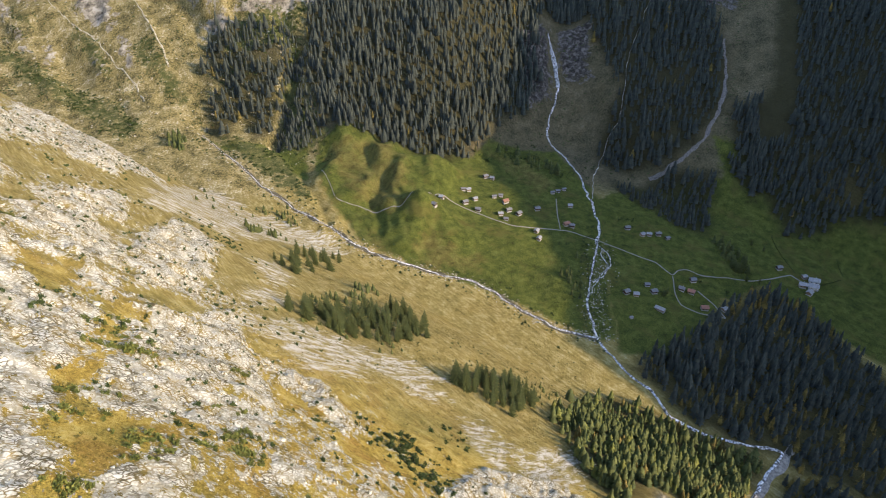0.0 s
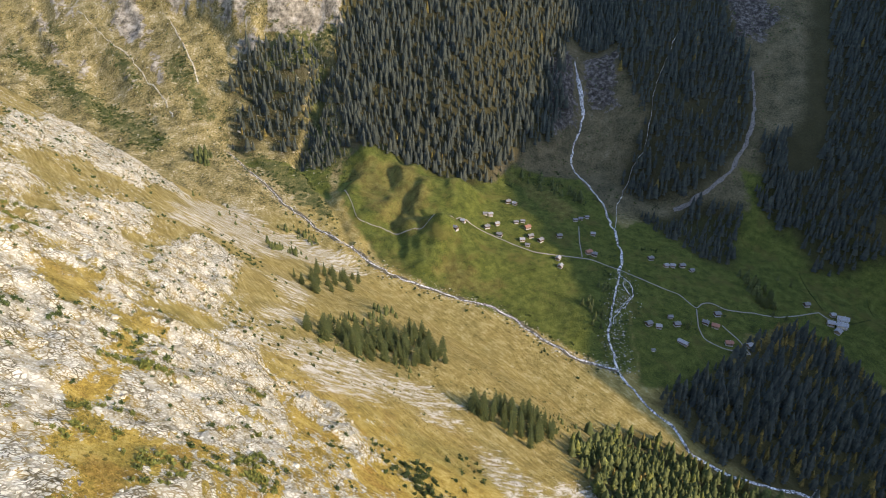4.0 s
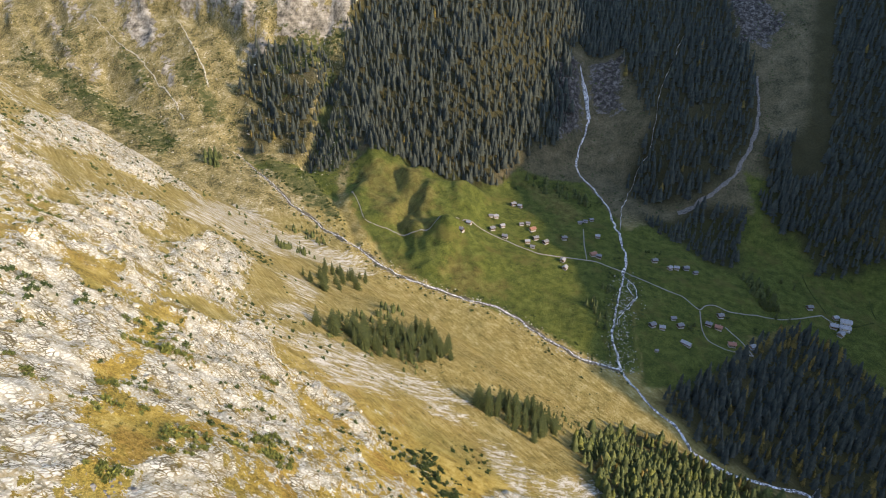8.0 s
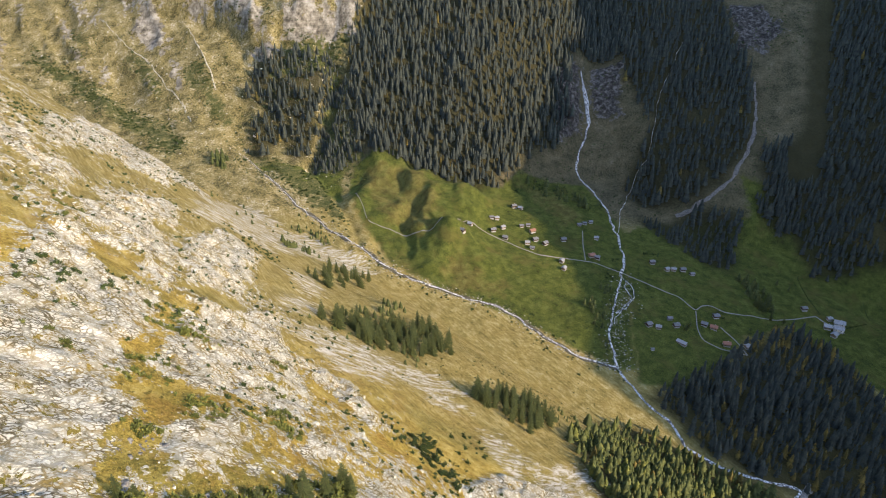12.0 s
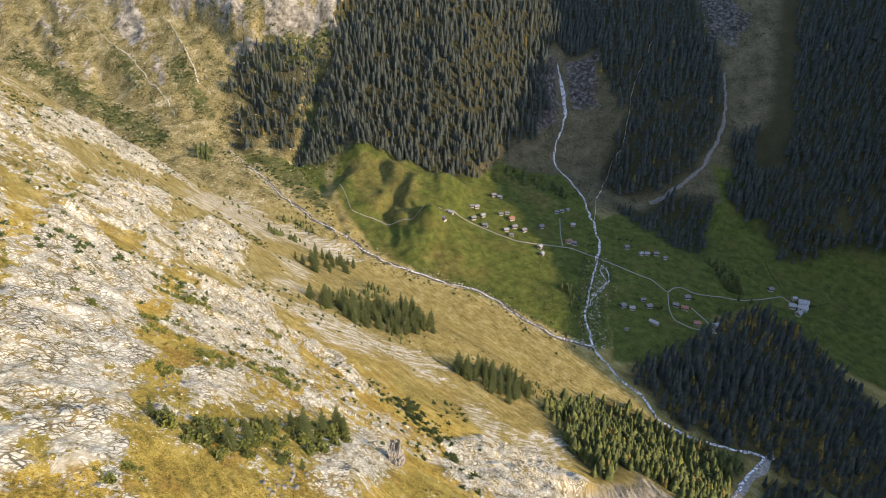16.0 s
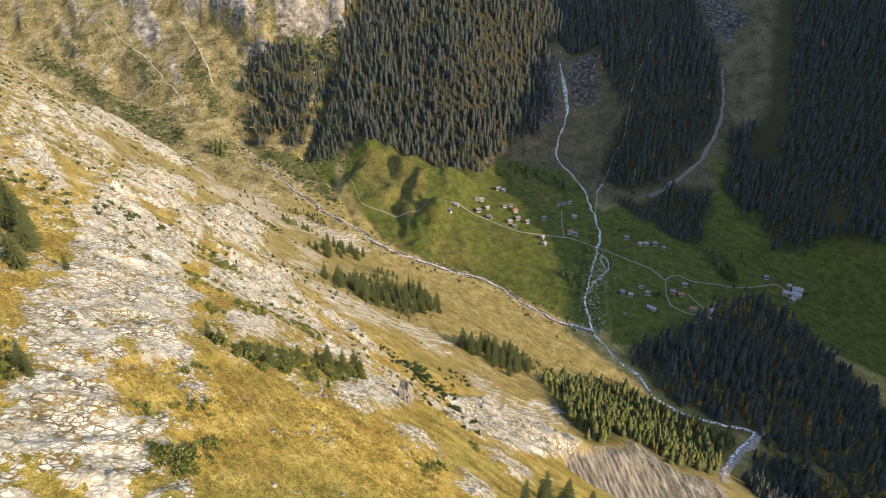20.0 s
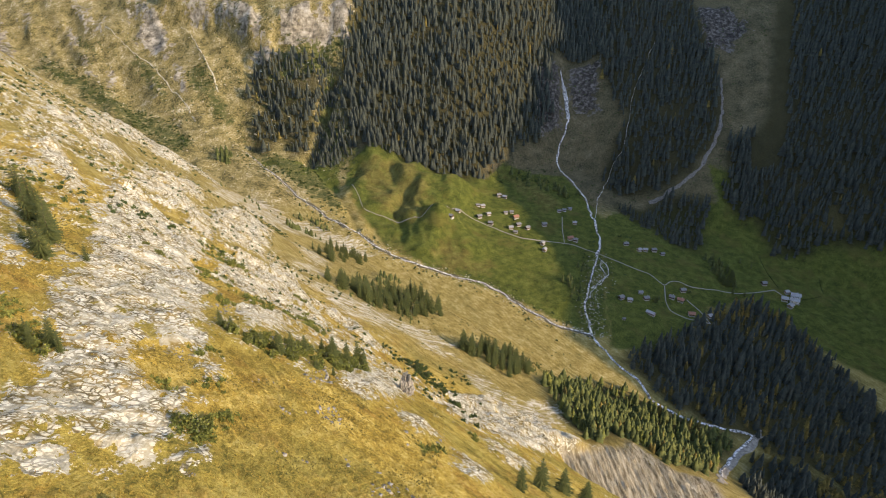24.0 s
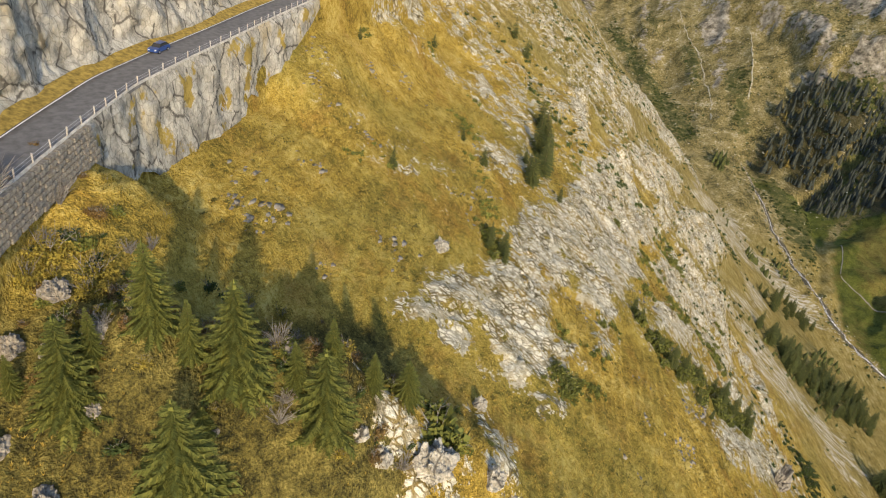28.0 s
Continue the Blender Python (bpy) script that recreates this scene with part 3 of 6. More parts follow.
def ground_material():
    k = Nodes("alpine_ground")
    fall = k.along_slope(1.0, 0.27)
    terrace = k.noise(0.42, 4, 0.65, k.along_slope(0.16, 1.0))
    big, mid, fine, tuft = k.noise(0.018, 3), k.noise(0.11, 4, 0.6), k.noise(0.8, 4, 0.65), k.noise(3.2, 3, 0.7)
    blend = k.calc("ADD", k.calc("MULTIPLY", mid, 0.34), k.calc("ADD", k.calc("MULTIPLY", fine, 0.34), k.calc("ADD", k.calc("MULTIPLY", tuft, 0.22), k.calc("MULTIPLY", k.noise(8.0, 3, 0.7), 0.10))))
    grass = k.ramp(blend, (0.38, (0.10, 0.080, 0.020)), (0.45, (0.28, 0.192, 0.036)), (0.51, (0.45, 0.315, 0.060)), (0.58, (0.60, 0.46, 0.14)))
    grass = k.mix(k.calc("MULTIPLY", k.edge(big, 0.45, 0.62), 0.55), grass, k.ramp(blend, (0.38, (0.09, 0.10, 0.022)), (0.60, (0.34, 0.29, 0.07))))
    rust = k.edge(k.noise(0.05, 5, 0.7), 0.51, 0.66)
    grass = k.mix(k.calc("MULTIPLY", rust, 0.42), grass, k.ramp(fine, (0.35, (0.13, 0.055, 0.015)), (0.65, (0.38, 0.19, 0.045))))
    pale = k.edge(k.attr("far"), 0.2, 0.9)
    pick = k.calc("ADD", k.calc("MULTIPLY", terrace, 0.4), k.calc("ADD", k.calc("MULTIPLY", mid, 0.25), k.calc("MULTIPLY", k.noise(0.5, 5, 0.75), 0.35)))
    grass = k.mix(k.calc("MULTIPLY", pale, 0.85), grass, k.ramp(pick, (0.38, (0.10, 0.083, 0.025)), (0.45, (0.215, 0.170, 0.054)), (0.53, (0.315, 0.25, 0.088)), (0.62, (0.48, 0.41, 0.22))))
    patch = k.calc("ADD", k.calc("MULTIPLY", k.noise(0.04, 6, 0.72), 0.42), k.calc("MULTIPLY", k.noise(0.40, 5, 0.86), 0.58))
    bowl = k.ramp(patch, (0.41, (0.042, 0.042, 0.016)), (0.46, (0.13, 0.112, 0.041)), (0.51, (0.255, 0.205, 0.078)), (0.56, (0.35, 0.285, 0.12)), (0.61, (0.64, 0.58, 0.46)))
    grass = k.mix(k.attr("bowl"), grass, bowl)
    # olive-brown grass with this side's shade darkened into the colour
    shaded_flank = k.ramp(patch, (0.40, (0.045, 0.040, 0.022)), (0.48, (0.10, 0.088, 0.044)), (0.55, (0.155, 0.125, 0.066)), (0.64, (0.21, 0.175, 0.11)))
    grass = k.mix(k.attr("shaded_flank"), grass, shaded_flank)
    lawn = k.ramp(blend, (0.38, (0.028, 0.034, 0.010)), (0.46, (0.064, 0.077, 0.016)), (0.52, (0.098, 0.114, 0.021)), (0.60, (0.155, 0.160, 0.040)))
    lawn = k.mix(k.calc("MULTIPLY", k.edge(k.noise(0.03, 6, 0.7), 0.50, 0.66), 0.5), lawn, (0.13, 0.105, 0.03))
    dry = k.ramp(blend, (0.38, (0.055, 0.046, 0.014)), (0.47, (0.115, 0.097, 0.026)), (0.54, (0.165, 0.145, 0.038)), (0.62, (0.23, 0.20, 0.065)))
    lawn = k.mix(k.edge(k.calc("ADD", k.attr("tawny"), k.calc("MULTIPLY", k.calc("SUBTRACT", k.noise(0.06, 5, 0.65), 0.5), 2.2)), 0.35, 1.15), lawn, dry)
    color = k.mix(k.edge(k.calc("ADD", k.attr("meadow"), k.calc("MULTIPLY", k.calc("SUBTRACT", mid, 0.5), 0.8)), 0.3, 0.7), grass, lawn)
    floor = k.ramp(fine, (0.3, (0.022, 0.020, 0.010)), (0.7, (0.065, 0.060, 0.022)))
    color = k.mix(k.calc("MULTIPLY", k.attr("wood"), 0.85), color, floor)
    scrub = k.ramp(blend, (0.35, (0.030, 0.040, 0.012)), (0.50, (0.085, 0.095, 0.03)), (0.62, (0.26, 0.21, 0.08)))
    color = k.mix(k.edge(k.calc("ADD", k.calc("MULTIPLY", k.attr("scrub"), 0.8), k.calc("MULTIPLY", k.calc("SUBTRACT", k.noise(0.07, 6, 0.75), 0.5), 2.6)), 0.45, 0.75), color, scrub)
    streak = k.noise(0.30, 7, 0.72, fall, 0.4)
    gravel = k.ramp(k.calc("ADD", k.calc("MULTIPLY", streak, 0.7), k.calc("MULTIPLY", fine, 0.3)), (0.36, (0.27, 0.22, 0.13)), (0.47, (0.45, 0.40, 0.29)), (0.58, (0.64, 0.59, 0.47)))
    sf = k.edge(k.calc("ADD", k.calc("MULTIPLY", k.attr("scree"), 0.62), k.calc("MULTIPLY", k.calc("SUBTRACT", streak, 0.5), 2.6)), 0.36, 0.86)
    sf = k.calc("MULTIPLY", sf, k.edge(k.attr("scree"), 0.08, 0.4))
    color = k.mix(sf, color, gravel)
    color = k.mix(k.attr("badland"), color, k.ramp(k.noise(0.5, 6, 0.7, k.stretch((1, 0.12, 0.5))), (0.38, (0.17, 0.135, 0.08)), (0.5, (0.32, 0.27, 0.175)), (0.62, (0.48, 0.42, 0.30))))
    stone, grain = rock_color(k)
    bed = k.noise(0.33, 5, 0.62, k.stretch((1.0, 0.4, 1.0), radians(-44)))
    brush = k.ramp(blend, (0.40, (0.026, 0.024, 0.010)), (0.47, (0.085, 0.074, 0.022)), (0.54, (0.165, 0.138, 0.038)), (0.61, (0.29, 0.24, 0.075)))
    color = k.mix(k.edge(k.attr("thicket"), 0.3, 0.9), color, brush)
    rf = k.calc("ADD", k.calc("MULTIPLY", k.attr("rock"), 0.97), k.calc("ADD", k.calc("MULTIPLY", k.calc("SUBTRACT", mid, 0.5), 1.8), k.calc("ADD", k.calc("MULTIPLY", k.calc("SUBTRACT", bed, 0.5), 2.6), k.calc("MULTIPLY", k.calc("SUBTRACT", fine, 0.5), 2.2))))
    rf = k.calc("SUBTRACT", rf, k.calc("MULTIPLY", k.attr("meadow"), 0.7))
    gate = k.edge(k.calc("ADD", k.attr("rock"), k.calc("SUBTRACT", k.calc("MULTIPLY", k.attr("bowl"), 0.12), k.calc("MULTIPLY", k.attr("shaded_flank"), 0.2))), 0.02, 0.2)
    color = k.mix(k.calc("MULTIPLY", k.edge(rf, 0.50, 0.60), gate), color, stone)
    strata = k.calc("ADD", k.calc("MULTIPLY", k.noise(0.10, 8, 0.76, k.stretch((1, 1, 0.6))), 0.78), k.calc("MULTIPLY", k.noise(0.14, 5, 0.7, k.stretch((0.12, 0.12, 1.2))), 0.22))
    crag = k.ramp(strata, (0.39, (0.075, 0.066, 0.05)), (0.465, (0.19, 0.168, 0.125)), (0.53, (0.32, 0.285, 0.215)), (0.62, (0.52, 0.475, 0.385)))
    cf = k.edge(k.calc("ADD", k.attr("crag"), k.calc("MULTIPLY", k.calc("SUBTRACT", k.noise(0.08, 6, 0.72), 0.5), 2.8)), 0.5, 0.66)
    cf = k.calc("MULTIPLY", cf, k.edge(k.attr("crag"), 0.03, 0.25))
    # crag there is browner and darker, shade put into the rock colour
    crag = k.mix(k.attr("shaded_flank"), crag, k.ramp(k.noise(0.16, 7, 0.78), (0.38, (0.024, 0.021, 0.018)), (0.5, (0.075, 0.065, 0.052)), (0.60, (0.19, 0.17, 0.145))))
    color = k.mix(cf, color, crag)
    bump = k.calc("ADD", k.calc("MULTIPLY", grain, 0.9), k.calc("ADD", k.calc("MULTIPLY", fine, 0.6), k.calc("MULTIPLY", tuft, 0.25)))
    return k.finish(color, 0.95, bump, 1.0, 1.2, 0.1)


MAT_GROUND = ground_material()


def block_material():
    k = Nodes("limestone")
    c, b = rock_color(k, 1.6)
    return k.finish(c, 0.9, b, 0.6, 0.3, 0.15)


MAT_GROUND_ROCK = block_material()


def face_material(name="cliff_rock"):
    k = Nodes(name)
    a = k.noise(0.35, 6, 0.62)
    b = k.noise(1.6, 6, 0.7, k.stretch((1.0, 1.0, 0.7)))
    c = k.ramp(k.calc("ADD", k.calc("MULTIPLY", a, 0.6), k.calc("MULTIPLY", b, 0.4)), (0.36, (0.19, 0.18, 0.15)), (0.46, (0.32, 0.305, 0.26)), (0.54, (0.43, 0.41, 0.35)), (0.66, (0.58, 0.55, 0.46)))
    warm = k.edge(k.noise(0.12, 3, 0.5, k.stretch((1, 1, 0.4))), 0.57, 0.68)
    c = k.mix(k.calc("MULTIPLY", warm, 0.6), c, (0.50, 0.41, 0.24))
    lump = k.shaken(k.stretch((1.0, 1.0, 0.7)), 0.35, 1.6)
    wide = k.edge(k.cells(0.16, "DISTANCE_TO_EDGE", lump), 0.004, 0.04)
    thin = k.edge(k.cells(0.62, "DISTANCE_TO_EDGE", lump), 0.0, 0.07)
    crack = k.calc("MULTIPLY", k.calc("MAXIMUM", wide, k.edge(a, 0.50, 0.58)), k.calc("ADD", k.calc("MULTIPLY", thin, 0.45), 0.55))
    c = k.mix(crack, (0.095, 0.088, 0.075), c)
    tuft = k.edge(k.noise(0.16, 5, 0.62), 0.57, 0.62)
    c = k.mix(k.calc("MULTIPLY", tuft, k.attr("grassy")), c, (0.30, 0.22, 0.05))
    return k.finish(c, 0.9, k.calc("ADD", a, k.calc("MULTIPLY", b, 0.5)), 0.8, 0.5, 0.15)


MAT_FACE = face_material()


def needle_material(name, dark, mid, light, island=True):
    k = Nodes(name)
    r = k.random(island)
    n = k.noise(1.3, 3, 0.6)
    f = k.calc("ADD", k.calc("MULTIPLY", r, 0.28), k.calc("ADD", k.calc("MULTIPLY", n, 0.32), k.calc("MULTIPLY", k.noise(0.09, 3, 0.6), 0.40)))
    return k.finish(k.ramp(f, (0.30, dark), (0.5, mid), (0.70, light)), 0.75, None, spec=0.15)


# far needles, greyed to take in some of the valley haze
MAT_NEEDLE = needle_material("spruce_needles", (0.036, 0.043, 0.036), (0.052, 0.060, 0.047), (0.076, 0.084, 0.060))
# sunlit copy of the needles: the sun's olive is put into the colour
MAT_NEEDLE_SUNLIT = needle_material("sunlit_tint_spruce_needles", (0.042, 0.053, 0.018), (0.080, 0.093, 0.028), (0.135, 0.142, 0.042))
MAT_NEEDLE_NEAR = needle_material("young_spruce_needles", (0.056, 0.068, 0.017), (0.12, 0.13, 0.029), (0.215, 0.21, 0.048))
MAT_LARCH = needle_material("autumn_larch", (0.075, 0.062, 0.018), (0.15, 0.115, 0.03), (0.24, 0.17, 0.04))
MAT_BROWN = needle_material("autumn_leaves", (0.08, 0.055, 0.022), (0.16, 0.10, 0.036), (0.25, 0.17, 0.06))
MAT_SHRUB = needle_material("dwarf_pine", (0.022, 0.036, 0.012), (0.05, 0.072, 0.02), (0.10, 0.115, 0.03))
MAT_GOLD = needle_material("golden_bush", (0.11, 0.09, 0.018), (0.22, 0.175, 0.032), (0.36, 0.29, 0.055))
MAT_TUFT = needle_material("dry_grass", (0.16, 0.11, 0.024), (0.34, 0.24, 0.046), (0.50, 0.38, 0.10))
MAT_TUFT_OLIVE = needle_material("olive_grass", (0.06, 0.06, 0.015), (0.15, 0.125, 0.03), (0.26, 0.20, 0.05))


def plain(name, base, rough=0.8, amount=0.35, scale=3.0, spec=0.2):
    k = Nodes(name)
    lo, hi = tuple(v * (1 - amount) for v in base), tuple(min(1, v * (1 + amount)) for v in base)
    n = k.noise(scale, 5, 0.6)
    return k.finish(k.ramp(n, (0.32, lo), (0.68, hi)), rough, n, 0.3, 0.05, spec)


MAT_BARK = plain("bark", (0.085, 0.06, 0.04), 0.9, 0.5, 6.0)
MAT_TWIG = plain("bare_twigs", (0.20, 0.185, 0.165), 0.9, 0.4, 5.0)
MAT_GREYROCK = plain("grey_rock", (0.22, 0.20, 0.165), 0.9, 0.55, 1.3)
MAT_STONE = plain("boulder", (0.36, 0.325, 0.265), 0.9, 0.5, 1.5)


def water_material():
    k = Nodes("white_water")
    n = k.noise(0.5, 6, 0.7)
    c = k.ramp(n, (0.45, (0.08, 0.075, 0.065)), (0.50, (0.28, 0.27, 0.25)), (0.55, (0.82, 0.80, 0.76)))
    return k.finish(c, 0.6, n, 0.6, 0.4, 0.2)


MAT_WATER = water_material()


def torrent_material():
    k = Nodes("white_torrent")
    n = k.noise(0.32, 5, 0.7)
    return k.finish(k.ramp(n, (0.42, (0.06, 0.055, 0.048)), (0.49, (0.30, 0.285, 0.255)), (0.56, (0.80, 0.75, 0.67))), 0.5, n, 0.6, 0.5, 0.3)


MAT_TORRENT = torrent_material()


def fall_material():
    k = Nodes("falling_water")
    n = k.noise(0.55, 6, 0.78, k.stretch((1.0, 0.5, 0.16)))
    return k.finish(k.ramp(n, (0.40, (0.07, 0.065, 0.058)), (0.49, (0.30, 0.285, 0.265)), (0.60, (0.72, 0.69, 0.64))), 0.5, n, 0.6, 0.6, 0.3)


MAT_FALL = fall_material()
MAT_GRAVEL = plain("wash_gravel", (0.17, 0.15, 0.125), 0.95, 0.55, 0.5)
MAT_BANK = plain("wet_bank", (0.12, 0.105, 0.07), 1.0, 0.6, 0.35, 0.05)
MAT_GRAVEL_PALE = plain("river_gravel", (0.27, 0.24, 0.195), 0.95, 0.5, 0.4)
MAT_TRACK = plain("track_gravel", (0.25, 0.23, 0.19), 0.95, 0.3, 0.8)
MAT_ASPHALT = plain("asphalt", (0.16, 0.155, 0.15), 0.85, 0.25, 0.9)
MAT_LINE = plain("road_paint", (0.72, 0.71, 0.68), 0.7, 0.12, 2.0)
MAT_VERGE = plain("verge_grass", (0.30, 0.21, 0.05), 0.95, 0.5, 1.2)
MAT_LOG = plain("dark_timber", (0.085, 0.055, 0.035), 0.85, 0.4, 2.0)
MAT_LOG_PALE = plain("weathered_timber", (0.24, 0.17, 0.11), 0.85, 0.35, 2.0)
MAT_PLASTER = plain("plaster", (0.72, 0.70, 0.65), 0.85, 0.1, 1.0)
MAT_ROOF_DARK = plain("grey_shingle", (0.19, 0.185, 0.18), 0.7, 0.35, 1.5)
MAT_ROOF_PALE = plain("metal_sheet_roof", (0.30, 0.295, 0.285), 0.55, 0.25, 0.8, 0.3)
MAT_ROOF_RED = plain("tile_roof", (0.30, 0.15, 0.10), 0.8, 0.3, 2.0)
MAT_BASE = plain("rubble_base", (0.38, 0.36, 0.33), 0.9, 0.3, 3.0)


# ---- ground: one sheet, in rings, out to the horizon ----
def link_mesh(name, co, faces, mat, smooth=False, attrs=None):
    """A mesh object out of arrays: co (n, 3), faces (m, 3) or (m, 4)."""
    me = bpy.data.meshes.new(name)
    co, faces = np.asarray(co, np.float32), np.asarray(faces, np.int32)
    me.vertices.add(len(co))
    me.vertices.foreach_set("co", co.ravel())
    me.loops.add(faces.size)
    me.loops.foreach_set("vertex_index", faces.ravel())
    me.polygons.add(len(faces))
    me.polygons.foreach_set("loop_start", np.arange(0, faces.size, faces.shape[1], dtype=np.int32))
    if smooth:
        me.polygons.foreach_set("use_smooth", np.ones(len(faces), bool))
    for key, val in (attrs or {}).items():
        a = me.attributes.new(key, "FLOAT", "POINT")
        a.data.foreach_set("value", np.asarray(val, np.float32).ravel())
    me.update(calc_edges=True)
    me.materials.append(mat)
    return new(name, me)


def grid_faces(n, m, wrap=False):
    i, j = np.meshgrid(np.arange(n if wrap else n - 1), np.arange(m - 1), indexing="ij")
    k = (i + 1) % n
    return np.stack([i * m + j, i * m + j + 1, k * m + j + 1, k * m + j], -1).reshape(-1, 4)


def build_ground():
    az = np.radians(np.concatenate([np.arange(-118, 50, 0.21), np.arange(50, 242, 3.0)]))
    r = np.concatenate([np.linspace(1, 28, 10), np.geomspace(30, 1700, 640), np.geomspace(1740, 4600, 16)])
    A, rr = np.meshgrid(az, r, indexing="ij")
    x, y = 5 + rr * np.sin(A), -96 + rr * np.cos(A)
    c = cover(x, y)
    z = land(x, y, c)
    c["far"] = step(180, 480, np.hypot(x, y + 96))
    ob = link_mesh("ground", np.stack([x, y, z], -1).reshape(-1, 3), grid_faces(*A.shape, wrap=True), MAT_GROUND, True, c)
    return tagged(ob, "steep alpine ground of golden grass, pale limestone, scree and green meadow", "ground", kind="structure")


ground = build_ground()


def resample(pts, gap):
    out = []
    for (ax, ay), (bx, by) in zip(pts, pts[1:]):
        n = max(1, int(math.hypot(bx - ax, by - ay) / gap))
        out += [(ax + (bx - ax) * i / n, ay + (by - ay) * i / n) for i in range(n)]
    out = np.array(out + [pts[-1]], float)
    for _ in range(3):
        out[1:-1] = 0.25 * out[:-2] + 0.5 * out[1:-1] + 0.25 * out[2:]
    return out


def ribbon(name, pts, width, mat, lift, gap=3.0, wobble=0.0, seed=1, across=5, taper=0.0):
    """A strip draped over the ground, its edges uneven where it is water."""
    p = resample(pts, gap)
    d = np.gradient(p, axis=0)
    d /= np.linalg.norm(d, axis=1)[:, None]
    nrm = np.stack([-d[:, 1], d[:, 0]], 1)
    run = np.arange(len(p)) * gap
    shift = wobble * 4.5 * fbm(run, run * 0 + seed, 14.0, 3, seed)
    half = width * 0.5 * (1 + wobble * 0.35 * fbm(run, run * 0 - seed, 9.0, 3, seed + 5) * 2)
    if taper:
        half = half * np.interp(np.arange(len(p)) / len(p), [0, 0.5, 1], [taper, 0.8, 1])
    t = np.linspace(-1, 1, across)
    x = p[:, 0, None] + nrm[:, 0, None] * (half[:, None] * t + shift[:, None])
    y = p[:, 1, None] + nrm[:, 1, None] * (half[:, None] * t + shift[:, None])
    z = land(x, y) + lift + 0.25 * (1 - t ** 2)
    edge = z.copy()
    edge[:, 0] -= lift + 1.2
    edge[:, -1] -= lift + 1.2
    return link_mesh(name, np.stack([x, y, edge], -1).reshape(-1, 3), grid_faces(len(p), across), mat, True)


STREAM = [(-340, 870), (-280, 800), (-223, 737), (-170, 690), (-121, 651), (-85, 620), (-40, 603), (0, 590), (34, 582), (60, 562), (84, 539), (110, 520), (152, 507)]
RIVER = [(152, 507), (164, 477), (176, 458), (189, 445), (201, 413), (225, 400), (262, 392), (289, 388), (275, 372), (262, 359), (240, 335), (225, 300)]
TORRENT = [(182, 1017), (178, 996), (167, 973), (158, 942), (163, 924), (179, 891), (189, 859), (195, 820), (195, 790), (197, 742), (193, 702), (184, 675)]
FAN = [(184, 675), (178, 650), (170, 622), (163, 597), (154, 567), (148, 548), (150, 531), (152, 507)]
FAN_MID = [(189, 668), (184, 650), (189, 630), (176, 612), (172, 600), (158, 578)]
FAN_SIDE = [(184, 675), (196, 656), (194, 632), (180, 610), (165, 597)]
FALL = [(171, 1091), (175, 1073), (179, 1046), (181, 1028), (182, 1015)]
BROOK = [(339, 1124), (318, 1081), (293, 1035), (282, 1000), (271, 962), (264, 938), (247, 924), (229, 886), (210, 832), (197, 770)]
WASH = [(434, 1027), (430, 992), (420, 952), (402, 913), (380, 887), (365, 873), (339, 861), (317, 849), (293, 842)]
for pts, w, lift, lab in ((STREAM, 3.2, 0.5, "foaming mountain stream over boulders along the slope's foot"), (RIVER, 4.6, 0.6, "white mountain river below the junction"),
                          (TORRENT, 4.4, 0.6, "white torrent running down from the waterfall"), (FAN, 4.0, 0.5, "braided white torrent on its gravel fan"),
                          (FAN_MID, 1.8, 0.5, "side arm of the torrent between boulders"), (FAN_SIDE, 2.2, 0.5, "side arm of the torrent on gravel"), (BROOK, 0.9, 0.6, "thin white brook between dark firs")):
    tagged(ribbon("water", pts, w, MAT_TORRENT if pts in (TORRENT, FAN, FAN_MID, FAN_SIDE, BROOK) else MAT_WATER, lift, 2.0, 1.5, int(w * 10), 5, 0.35 if pts is STREAM else 0.75), lab, "stream", kind="structure")
tagged(ribbon("waterfall", FALL, 9.0, MAT_FALL, 1.6, 2.0, 1.1, 9, 9, 0.25), "tall white waterfall over a dark cliff", "waterfall", kind="structure")
tagged(ribbon("gravel_wash", WASH, 9.0, MAT_GRAVEL, 0.5, 3.0, 2.2, 12, 7, 0.5), "grey gravel wash winding down through the forest", "gravel", kind="structure")
tagged(ribbon("gravel_bed", [(302, 396), (285, 372), (262, 357), (240, 332), (222, 296), (205, 262)], 8.0, MAT_GRAVEL_PALE, 0.2, 4.0, 1.4, 17, 9), "pale gravel bed of the river in its gorge", "gravel", kind="structure")
tagged(ribbon("stream_bank", STREAM, 6.5, MAT_BANK, 0.15, 4.0, 1.6, 15, 7), "dark stony banks along the stream", "gravel", kind="structure")
PATHS = [[(-7, 735), (18, 731), (46, 719), (87, 697), (114, 696), (156, 697), (189, 683), (226, 661), (250, 649), (263, 624), (273, 637), (285, 641), (298, 631), (333, 634), (360, 633), (417, 654)],
         [(263, 624), (257, 593), (258, 574), (276, 563), (303, 561)], [(286, 603), (296, 585), (303, 561)], [(149, 770), (145, 731), (144, 698)], [(417, 654), (428, 640), (440, 628)]]
for p in PATHS:
    tagged(ribbon("track", p, 2.1, MAT_TRACK, 0.35, 3.0), "pale gravel farm track across the meadow", "track", kind="structure")
for p in ([(-702, 1194), (-622, 1124), (-548, 1061), (-515, 1020), (-471, 976), (-437, 929)], [(-507, 1128), (-455, 1054), (-432, 1022), (-420, 993)]):
    tagged(ribbon("gully", p, 3.0, MAT_GROUND_ROCK, 0.3, 3.0, 1.6, 19, 5, 0.4), "pale stony gully down the upper bowl", "gully", kind="structure")
